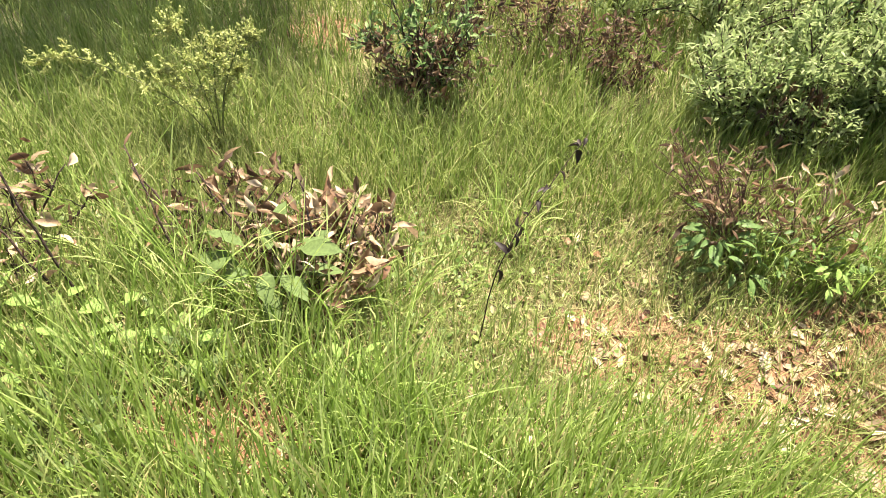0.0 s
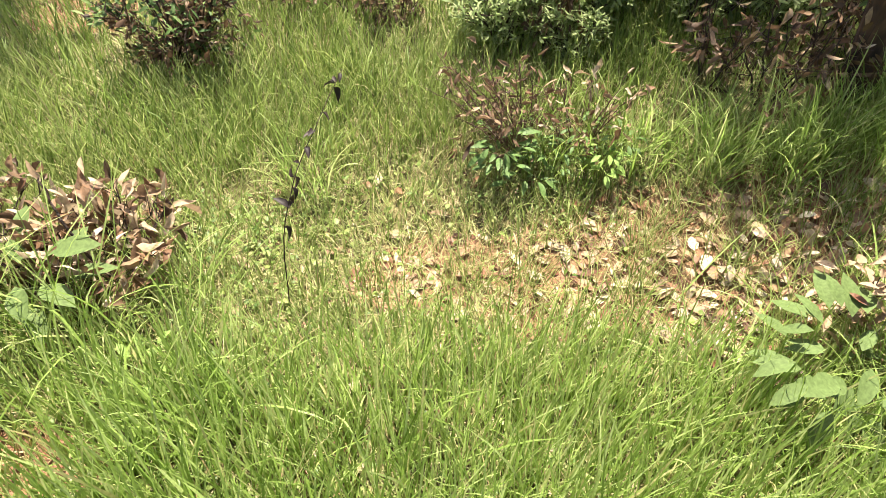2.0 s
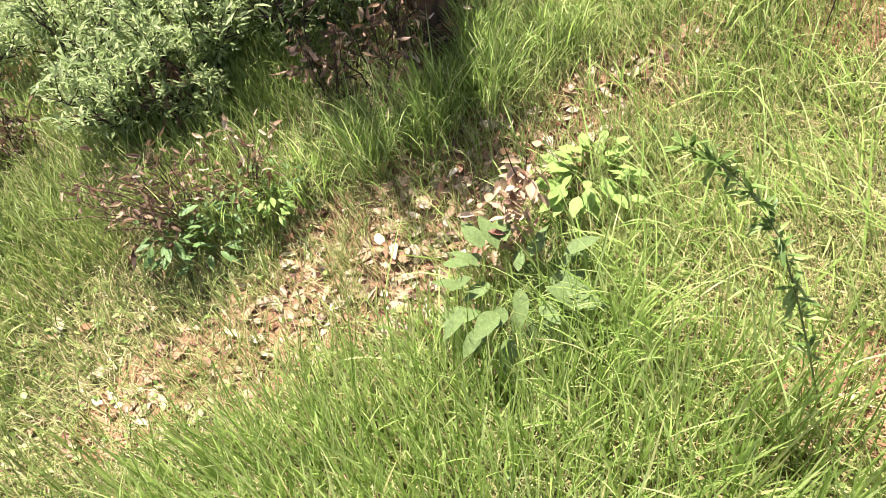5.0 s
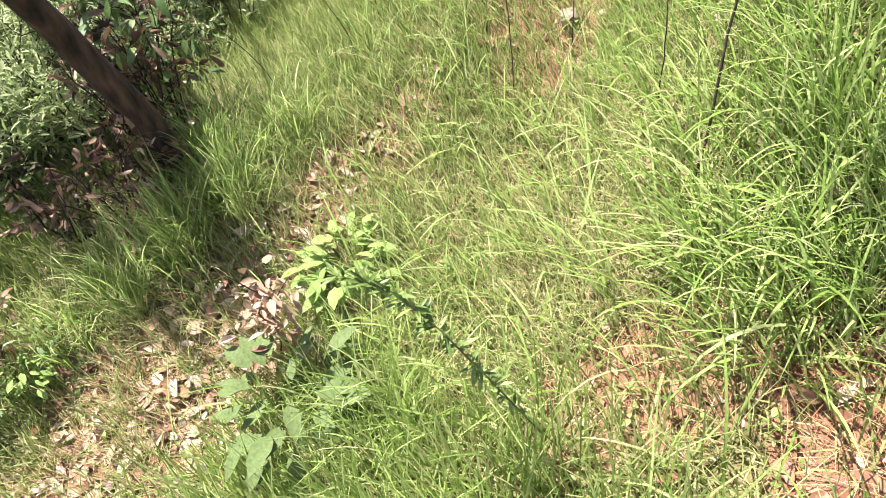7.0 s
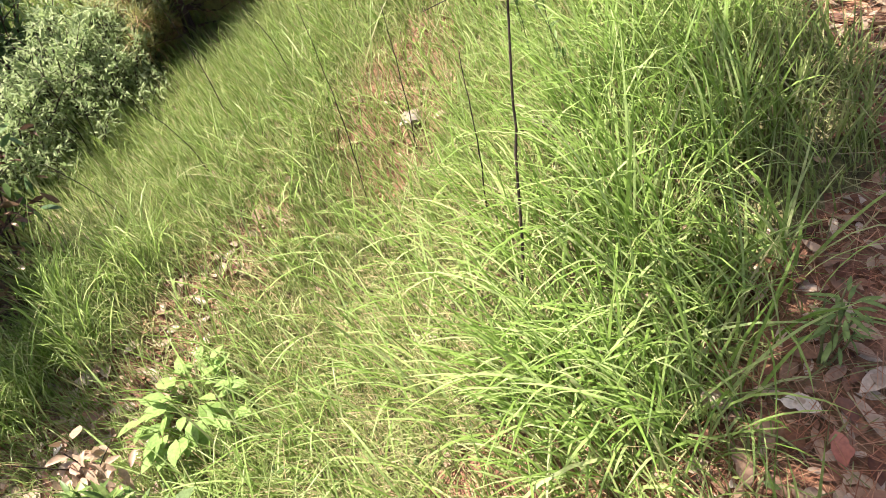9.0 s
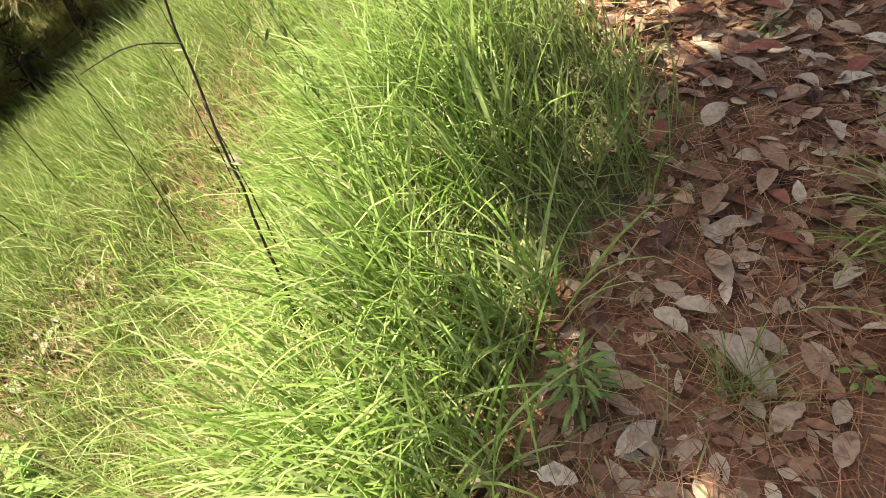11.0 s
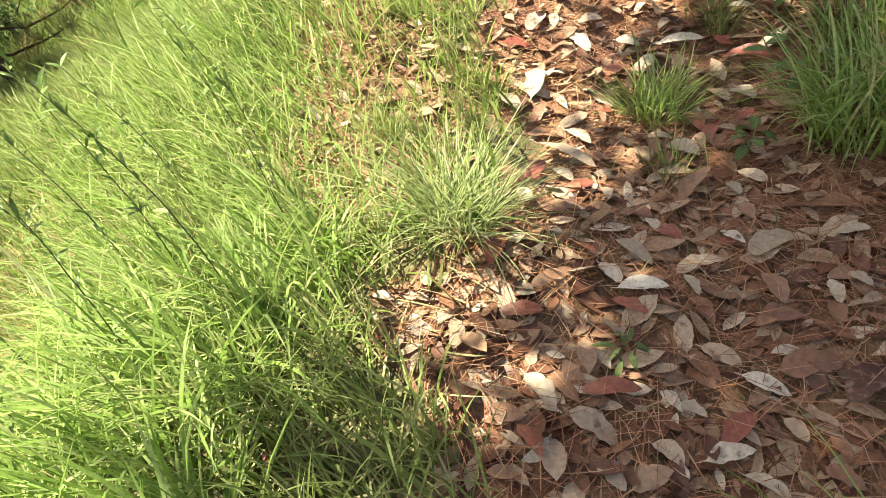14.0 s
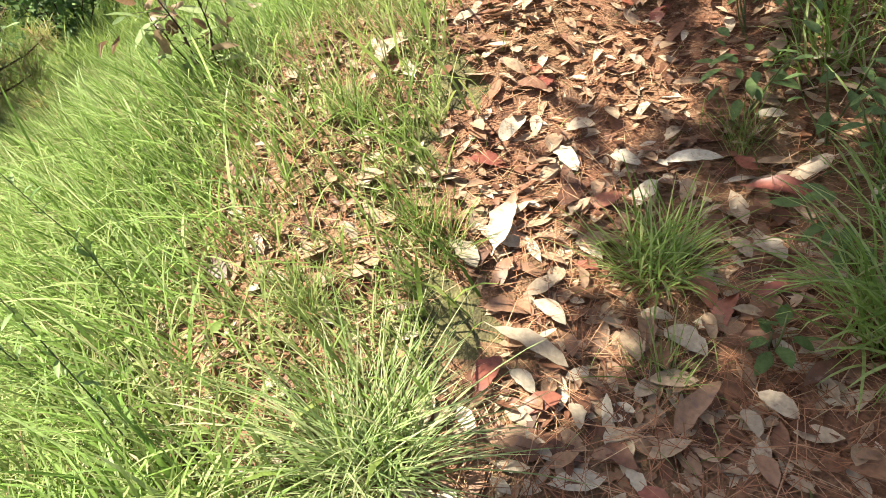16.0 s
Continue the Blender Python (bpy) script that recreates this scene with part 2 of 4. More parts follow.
def bare(x, y):
    """1 where the ground is open litter, 0 in full grass."""
    wob = 0.11 * np.sin(6.3 * x + 2 * y) + 0.08 * np.sin(15 * x - 5 * y) * np.sin(11 * y)
    f = np.clip((path_edge(x) + wob - y) / 0.16, 0, 1) * np.clip((x - 0.9) / 0.5, 0, 1) * np.clip((y + 4.4 + wob) / 0.5, 0, 1)
    f = np.maximum(f, 0.60 * ellipse(x, y, 1.58, 1.55, 0.55, 0.32, 0.15))
    f = np.maximum(f, 0.80 * ellipse(x, y, 2.2, 1.32, 0.55, 0.38, -0.1))
    f = np.maximum(f, 0.62 * ellipse(x, y, 2.62, 1.2, 0.4, 0.3))
    f = np.maximum(f, 0.62 * ellipse(x, y, 3.25, 0.98, 0.55, 0.22, -0.25))
    f = np.maximum(f, 0.42 * ellipse(x, y, 2.25, -0.65, 0.22, 0.42, 0.5))
    f = np.maximum(f, 0.6 * ellipse(x, y, 2.08, -1.15, 0.3, 0.2))
    f = np.maximum(f, 0.36 * ellipse(x, y, 0.85, 1.68, 0.4, 0.22))
    f = np.maximum(f, 0.7 * ellipse(x, y, -0.62, 0.92, 0.22, 0.14))
    f = np.maximum(f, 0.66 * ellipse(x, y, 4.78, -1.38, 0.55, 0.26, 0.1, 0.5))
    f = np.maximum(f, 0.6 * ellipse(x, y, 5.45, -1.35, 0.4, 0.3, 0.1, 0.5))
    f = np.maximum(f, 0.45 * ellipse(x, y, 4.3, 0.25, 0.45, 0.35))
    f = np.maximum(f, 0.4 * ellipse(x, y, 1.0, 4.5, 0.5, 0.35, 0.0, 0.5))
    f = np.maximum(f, 0.4 * ellipse(x, y, -0.82, 3.95, 0.3, 0.2, 0.0, 0.6))
    return f


# ---------------------------------------------------------------- mesh helpers
def mesh_of(name, verts, tris, mat, smooth=True):
    me = bpy.data.meshes.new(name)
    verts, tris = np.asarray(verts, np.float32).reshape(-1, 3), np.asarray(tris, np.int32).reshape(-1, 3)
    me.vertices.add(len(verts))
    me.vertices.foreach_set("co", verts.ravel())
    me.loops.add(tris.size)
    me.loops.foreach_set("vertex_index", tris.ravel())
    me.polygons.add(len(tris))
    me.polygons.foreach_set("loop_start", np.arange(0, tris.size, 3, dtype=np.int32))
    me.polygons.foreach_set("use_smooth", np.full(len(tris), smooth))
    me.update(calc_edges=True)
    me.materials.append(mat)
    return me


def part(name, geo, mat, parent=None, label="", smooth=True):
    """One mesh object, in the parent's own space."""
    ob = new(name, mesh_of(name, *geo, mat, smooth))
    ob.parent = parent
    return tagged(ob, label)


def thing(name, at, label, category, group="", turn=0.0):
    ob = new(name)
    ob.empty_display_size = 0.05
    ob.matrix_basis = Matrix.Translation(at) @ Matrix.Rotation(turn, 4, "Z")
    return tagged(ob, label, category, group)


def join(*geos):
    vs, ts, n = [], [], 0
    for v, t in geos:
        vs.append(np.reshape(v, (-1, 3)))
        ts.append(np.reshape(t, (-1, 3)) + n)
        n += len(vs[-1])
    return np.concatenate(vs), np.concatenate(ts)


def unit(v):
    return v / (np.linalg.norm(v, axis=-1, keepdims=True) + 1e-9)


def blades(base, length, width, azim, tilt, bend, segs=4, twist=None):
    """Curved, tapering blades. tilt: lean at the foot; bend: further lean at the tip, in radians."""
    n = len(length)
    base, length, width, azim, tilt, bend = (np.broadcast_to(np.asarray(a, float), s) for a, s in (
        (base, (n, 3)), (length, (n,)), (width, (n,)), (azim, (n,)), (tilt, (n,)), (bend, (n,))))
    s = (np.arange(segs) + 0.5) / segs
    th = tilt[:, None] + bend[:, None] * s**1.4
    step = length[:, None] / segs
    out = np.concatenate([np.zeros((n, 1)), np.cumsum(np.sin(th) * step, 1)], 1)
    high = np.concatenate([np.zeros((n, 1)), np.cumsum(np.cos(th) * step, 1)], 1)
    mid = base[:, None] + np.stack([out * np.cos(azim)[:, None], out * np.sin(azim)[:, None], high], -1)
    tw = azim + math.pi / 2 + (rng.normal(0, 0.5, n) if twist is None else twist)
    side = np.stack([np.cos(tw), np.sin(tw), 0 * tw], -1)[:, None]
    k = np.arange(segs) / segs
    half = (width[:, None] * (0.75 + 0.5 * k - 1.0 * k**2.2) / 2)[..., None]
    verts = np.concatenate([np.stack([mid[:, :segs] - side * half, mid[:, :segs] + side * half], 2).reshape(n, -1, 3), mid[:, segs:]], 1)
    tri = []
    for i in range(segs - 1):
        tri += [(2 * i, 2 * i + 1, 2 * i + 3), (2 * i, 2 * i + 3, 2 * i + 2)]
    tri.append((2 * segs - 2, 2 * segs - 1, 2 * segs))
    tris = np.array(tri)[None] + (np.arange(n) * (2 * segs + 1))[:, None, None]
    return verts.reshape(-1, 3), tris.reshape(-1, 3)


def leaves(pos, way, up, length, width, fold=0.25, droop=0.2, widest=0.45):
    """Leaf blades with a midrib, folded along it and drooping towards the tip."""
    n = len(pos)
    pos, way, up = np.asarray(pos, float), unit(np.asarray(way, float)), np.asarray(up, float)
    side = unit(np.cross(way, up))
    up = np.cross(side, way)
    length, width, fold, droop = (np.broadcast_to(np.asarray(a, float), (n,))[:, None] for a in (length, width, fold, droop))
    rows = [pos]
    for s, w in ((widest * 0.5, 0.74), (widest, 1.0), (widest + (1 - widest) * 0.55, 0.72)):
        mid = pos + way * length * s - up * length * droop * s * s
        for k in (-1, 0, 1):
            rows.append(mid + side * width * 0.5 * w * k + up * width * 0.5 * w * fold * abs(k))
    rows.append(pos + way * length - up * length * droop)
    verts = np.stack(rows, 1)
    tri = [(0, 2, 1), (0, 3, 2)]
    for a in (1, 4):
        tri += [(a, a + 1, a + 4), (a, a + 4, a + 3), (a + 1, a + 2, a + 5), (a + 1, a + 5, a + 4)]
    tri += [(7, 8, 10), (8, 9, 10)]
    tris = np.array(tri)[None] + (np.arange(n) * 11)[:, None, None]
    return verts.reshape(-1, 3), tris.reshape(-1, 3)


def tube(points, radii, sides=6):
    p, r = np.asarray(points, float), np.broadcast_to(np.asarray(radii, float), (len(points),))
    d = unit(np.gradient(p, axis=0))
    ref = np.where(np.abs(d[:, 2:]) > 0.9, np.array([[1.0, 0, 0]]), np.array([[0, 0, 1.0]]))
    a = unit(np.cross(d, ref))
    b = np.cross(d, a)
    ang = np.arange(sides) * 2 * math.pi / sides
    rings = p[:, None] + r[:, None, None] * (np.cos(ang)[None, :, None] * a[:, None] + np.sin(ang)[None, :, None] * b[:, None])
    n = len(p)
    verts = np.concatenate([rings.reshape(-1, 3), p[-1:]])
    tri = []
    for i in range(n - 1):
        for j in range(sides):
            k = (j + 1) % sides
            tri += [(i * sides + j, i * sides + k, (i + 1) * sides + k), (i * sides + j, (i + 1) * sides + k, (i + 1) * sides + j)]
    for j in range(sides):
        tri.append(((n - 1) * sides + j, (n - 1) * sides + (j + 1) % sides, n * sides))
    return verts, np.array(tri)


def curve_points(stops, n=10):
    """A smooth line through a few stops."""
    stops = np.asarray(stops, float)
    t = np.linspace(0, len(stops) - 1, n)
    out = []
    for u in t:
        i = min(int(u), len(stops) - 2)
        f = u - i
        p0, p1, p2, p3 = stops[max(i - 1, 0)], stops[i], stops[i + 1], stops[min(i + 2, len(stops) - 1)]
        out.append(0.5 * (2 * p1 + (p2 - p0) * f + (2 * p0 - 5 * p1 + 4 * p2 - p3) * f * f + (3 * p1 - p0 - 3 * p2 + p3) * f**3))
    return np.array(out)


def on_land(x, y, lift=0.0):
    return Vector((x, y, float(land(x, y)) + lift))


def scattered(n, box, weight):
    """Random places in the box, kept by weight 0..1."""
    x0, y0, x1, y1 = box
    x, y = rng.uniform(x0, x1, n), rng.uniform(y0, y1, n)
    keep = rng.random(n) < weight(x, y)
    return x[keep], y[keep]


# ---------------------------------------------------------------- ground
def build_ground():
    u = np.linspace(-1, 1, 261)
    ax = 2.2 + 6.5 * u + 900 * np.sign(u) * np.abs(u) ** 11
    ay = 0.6 + 6.0 * u + 900 * np.sign(u) * np.abs(u) ** 11
    x, y = np.meshgrid(ax, ay, indexing="ij")
    v = np.stack([x, y, land(x, y)], -1).reshape(-1, 3)
    n = len(u)
    i, j = np.meshgrid(np.arange(n - 1), np.arange(n - 1), indexing="ij")
    a = (i * n + j).ravel()
    tris = np.concatenate([np.stack([a, a + n, a + n + 1], 1), np.stack([a, a + n + 1, a + 1], 1)])
    g = part("ground", (v, tris), SOIL)
    g.data.materials.append(MEADOW_SOIL)
    mid = v[tris].mean(1)
    g.data.polygons.foreach_set("material_index", (bare(mid[:, 0], mid[:, 1]) < 0.15).astype(np.int32))
    tagged(g, "sloping reddish-brown soil of a hillside clearing", "ground", kind="structure")


build_ground()


# ---------------------------------------------------------------- grass
def lean_of(x, y):
    """Grass leans downhill and a little with the wind."""
    return np.full(np.shape(x), 1.75) + 0.5 * np.sin(0.9 * x + 0.4) * np.cos(1.1 * y)


def meadow(name, n, box, weight, length, width, tilt, bend, mat, label, segs=4, spread=1.0, lean=None):
    x, y = scattered(n, box, weight)
    m = len(x)
    base = np.stack([x, y, land(x, y) - 0.008], -1)
    size = length(x, y) * np.minimum(rng.lognormal(-0.05, 0.28, m), 1.6)
    az = (lean_of(x, y) if lean is None else lean) + rng.normal(0, spread, m)
    geo = blades(base, size, width * rng.uniform(0.6, 1.35, m), az, np.abs(rng.normal(tilt, 0.16, m)), rng.gamma(2.2, bend / 2.2, m), segs)
    return tagged(part(name, geo, mat), label, "grass", kind="stuff")


def grass_cover(x, y):
    """How thick the grass stands."""
    clump = 0.55 + 0.45 * np.sin(5.1 * x + 1.3 * np.sin(3.7 * y)) * np.sin(4.3 * y + 1.1 * np.sin(2.9 * x))
    return (1 - bare(x, y)) * np.clip(0.45 + 0.75 * clump, 0, 1)


def in_front(x, y):
    """The thick, upright strip at the walker's feet."""
    return np.maximum(ellipse(x, y, 0.4, 0.72, 1.5, 0.50, -0.08, 0.25), ellipse(x, y, 1.45, 0.0, 0.6, 0.75, 0.3, 0.3)) * (1 - bare(x, y))


def matted(x, y):
    """The trodden, sun-bleached middle of the meadow."""
    return ellipse(x, y, 3.6, 0.15, 1.5, 0.95, 0.2, 0.3)


def meadow_height(x, y):
    return 0.22 - 0.06 * matted(x, y) - 0.07 * ellipse(x, y, 1.0, 1.9, 1.3, 0.6) + 0.05 * ellipse(x, y, -0.5, 3.4, 1.5, 0.9) - 0.06 * (y < -1.0) * (x > 4)


meadow("meadow_grass", 48000, (-2.6, 0.2, 5.2, 3.2), lambda x, y: grass_cover(x, y) * 0.95 * (1 - 0.75 * in_front(x, y)), meadow_height, 0.006, 0.22, 0.8, GRASS,
       "thin yellow-green meadow grass on a sunny slope", spread=1.7)
meadow("hillside_grass", 60000, (0.4, -1.8, 7.2, 1.8), lambda x, y: grass_cover(x, y) * np.where((x < 2.0) & (y > 0.2), 0, 1) * (1 - 0.6 * in_front(x, y)), meadow_height, 0.0065, 0.3, 1.0, GRASS,
       "thin bleached green grass lying downhill", spread=1.4)
meadow("upright_grass", 23000, (-1.2, -0.9, 2.3, 1.35), in_front, lambda x, y: 0.30 + 0 * x, 0.0078, 0.1, 0.32, LUSH_GRASS,
       "thick upright bright green grass", segs=5, spread=2.0)
meadow("far_grass", 56000, (-5.5, 2.4, 4.6, 6.5), lambda x, y: grass_cover(x, y), lambda x, y: 0.26 + 0.06 * np.sin(3 * x) * np.sin(2.4 * y), 0.007, 0.25, 0.9,
       FINE_GRASS, "soft fine light green grass in drifts", segs=3)
meadow("left_grass", 26000, (-5.0, -1.5, -0.6, 2.6), lambda x, y: grass_cover(x, y), lambda x, y: 0.26 + 0 * x, 0.006, 0.2, 0.7,
       GRASS, "thin green meadow grass", segs=3)
meadow("slope_grass", 46000, (4.0, 0.0, 13.0, 5.0), lambda x, y: grass_cover(x, y) * np.where(y < 3.1 - 0.25 * (x - 4), 1, 0.75), lambda x, y: 0.2 + 0 * x, 0.008, 0.3, 0.9,
       FINE_GRASS, "bright green grass running down the slope", segs=3)
x, y = scattered(74000, (-4.5, -1.7, 7.0, 5.5), lambda x, y: (1 - 0.75 * bare(x, y)) * np.where((x > 4) & (y > 3), 0.2, 1))
m = len(x)
tagged(part("grass_thatch", blades(np.stack([x, y, land(x, y) + rng.uniform(0.002, 0.035, m)], -1), rng.uniform(0.06, 0.17, m), 0.0055 * rng.uniform(0.5, 1.3, m),
                                   rng.uniform(0, 6.28, m), rng.normal(1.45, 0.15, m), rng.normal(0.05, 0.2, m), 3, rng.normal(0, 0.3, m)), THATCH),
       "mat of dead bleached grass under the meadow", "grass", kind="stuff")
meadow("straw_grass", 25000, (-1.5, -1.2, 5.8, 2.6), lambda x, y: 0.3 + 0.7 * np.maximum(matted(x, y), bare(x, y) * (y > 0)), lambda x, y: 0.2 + 0 * x, 0.0035, 0.5, 1.2, STRAW,
       "bleached dry straw among the grass")
meadow("edge_grass", 11000, (3.5, -1.75, 7.0, -0.1), lambda x, y: (1 - bare(x, y)) * np.clip((y - path_edge(x) - 0.25 * (x > 4.2)) / 0.45, 0, 1), lambda x, y: 0.22 + 0 * x, 0.0062, 0.45, 0.9, EDGE_GRASS,
       "long bright green grass leaning downhill beside the path", segs=5, spread=0.9)
meadow("long_grass", 4200, (1.5, -1.4, 5.4, 1.3), lambda x, y: grass_cover(x, y) * (0.35 + 0.65 * matted(x, y)), lambda x, y: 0.33 + 0 * x, 0.0088, 0.55, 0.9, EDGE_GRASS,
       "long arching pale green blades crossing over matted grass", segs=6, spread=1.1)
meadow("path_grass", 5200, (1.6, -3.2, 6.5, -1.0), lambda x, y: 0.10 + 0.9 * ellipse(x, y, 4.9, -1.5, 0.8, 0.35) + 0.3 * ellipse(x, y, 2.4, -1.15, 0.4, 0.3),
       lambda x, y: 0.09 + 0 * x, 0.0035, 0.35, 0.9, GRASS, "sparse short grass on the bare path", spread=2.0)

def outside(x, y):
    """Rough grass round the clearing, thinner under the added shade trees along the path."""
    inner = (x > -4.5) * (x < 7.0) * (y > -1.6) * (y < 5.5) * (1 - (x > -0.6) * (x < 0.9) * (y < 0.35))
    return (1 - inner) * (1 - bare(x, y)) * np.where((y < -1.5) & (y > -4.0), 0.5, 1.0)


meadow("outer_grass", 120000, (-9.0, -8.0, 14.0, 11.0), outside, lambda x, y: 0.3 + 0 * x, 0.014, 0.4, 0.9, FINE_GRASS, "rough green grass around the clearing", segs=3, spread=2.0)


def tussock(at, n, reach, width, mat, label, lean=1.6, spread=1.0, radius=0.15, tilt=0.35, bend=1.2, group="grass tussocks"):
    """A bunch of arching blades from one crown, in three sheaves."""
    t = thing("grass_tussock", on_land(*at), label, "grass tussock", group)
    for k in range(3):
        m = n // 3
        a, r = rng.uniform(0, 2 * math.pi, m), radius * np.sqrt(rng.random(m))
        x, y = r * np.cos(a), r * np.sin(a)
        z = land(at[0] + x, at[1] + y) - float(land(*at)) - 0.008
        az = np.where(rng.random(m) < 0.75, lean + rng.normal(0, spread, m), a)
        geo = blades(np.stack([x, y, z], -1), reach * np.minimum(rng.lognormal(-0.1, 0.3, m), 1.4), width * rng.uniform(0.6, 1.3, m), az,
                     np.abs(rng.normal(tilt, 0.2, m)), rng.gamma(3, bend / 3, m), 6)
        part("sheaf", geo, mat, t)
    return t


LONG = "arching bright green grass tussock at the edge of the path"
for (x, y), n, reach in (((2.95, -1.05), 700, 0.48), ((3.2, -1.3), 560, 0.38), ((2.72, -1.15), 420, 0.36), ((3.35, -0.95), 480, 0.5), ((2.6, -0.85), 380, 0.42),
                         ((3.62, -1.3), 440, 0.32), ((3.85, -1.42), 300, 0.26), ((3.05, -0.72), 360, 0.42), ((3.5, -1.15), 360, 0.38), ((2.42, -1.05), 260, 0.36),
                         ((2.3, -0.95), 220, 0.34), ((2.46, -1.2), 300, 0.34), ((2.76, -1.36), 340, 0.36)):
    tussock((x, y + 0.08), int(n * 0.3), reach * 1.0, 0.0088, EDGE_GRASS, LONG, spread=1.0)
for x, y in ((2.76, -0.62), (2.56, -0.74), (2.36, -0.98), (2.68, -0.92)):
    tussock((x, y), 42, 0.42, 0.0125, EDGE_GRASS, "loose tussock of broad pale green blades in the sun", lean=1.9, spread=0.9, tilt=0.55, bend=0.8)
tussock((4.08, -1.70), 400, 0.29, 0.0042, WIRY_GRASS, "pale wiry grass tuft spreading like a star", spread=3.0, radius=0.08, tilt=0.85, bend=0.5)
tussock((4.68, -2.34), 300, 0.21, 0.006, LUSH_GRASS, "dark green grass tuft among fallen leaves", spread=2.5, radius=0.09, tilt=0.6, bend=0.7)
for x, y in ((1.2, 1.5), (1.62, 1.33), (1.9, 1.62), (2.35, 1.5), (1.5, 1.76), (0.95, 1.6), (2.05, 1.3), (2.6, 1.35), (1.75, 1.5), (1.35, 1.2)):
    tussock((x, y), 75, 0.2, 0.005, GRASS, "small green grass tuft among pale dry leaves", spread=2.5, radius=0.09, tilt=0.4, bend=0.7)
for (x, y), n, reach in (((2.88, -2.3), 260, 0.34), ((3.05, -2.5), 260, 0.36), ((4.36, -2.84), 320, 0.36), ((4.75, -3.0), 160, 0.25), ((5.3, -2.98), 140, 0.24), ((2.62, -2.32), 200, 0.3)):
    tussock((x, y), n, reach, 0.0085, LUSH_GRASS, "dark green grass tussock in the shade beside the path", lean=1.9, spread=1.2)
for (x, y), n in (((4.45, -1.48), 170), ((4.75, -1.75), 120), ((5.15, -1.5), 160), ((2.62, -1.75), 90), ((4.31, -2.3), 60), ((5.08, -2.66), 110), ((4.65, -1.8), 130)):
    tussock((x, y), n, 0.15, 0.0036, GRASS, "small green grass tuft among fallen leaves", spread=2.5, radius=0.05, tilt=0.5, bend=0.6)
for (x, y), n, reach in (((2.25, 1.85), 260, 0.4), ((2.55, 1.65), 300, 0.4), ((2.85, 1.5), 260, 0.36), ((3.05, 1.75), 260, 0.38), ((2.0, 0.25), 200, 0.42), ((2.15, 0.5), 160, 0.4),
                         ((0.35, 2.35), 140, 0.34), ((-0.15, 1.05), 200, 0.38), ((-0.5, 1.4), 150, 0.5), ((-0.85, 1.38), 120, 0.48), ((-1.1, 1.6), 130, 0.5), ((-0.2, 1.6), 110, 0.42), ((3.3, 1.45), 240, 0.36), ((1.5, 2.26), 170, 0.34), ((1.64, 2.1), 150, 0.28), ((1.84, 2.16), 170, 0.32), ((2.02, 2.02), 170, 0.34)):
    tussock((x, y), int(n * 0.7), reach, 0.0075, LUSH_GRASS, "green grass tussock in the meadow", lean=1.2, spread=2.2, tilt=0.2, bend=0.9)


# ---------------------------------------------------------------- shrubs and herbs
def stem_line(start, tip, sag=0.0, n=8, wobble=0.015):
    start, tip = np.asarray(start, float), np.asarray(tip, float)
    s = np.linspace(0, 1, n)[:, None]
    p = start + (tip - start) * s
    p[:, 2] += sag * np.sin(math.pi * s[:, 0])
    p[1:] += np.cumsum(rng.normal(0, wobble, (n - 1, 3)), 0) * 0.6
    return p


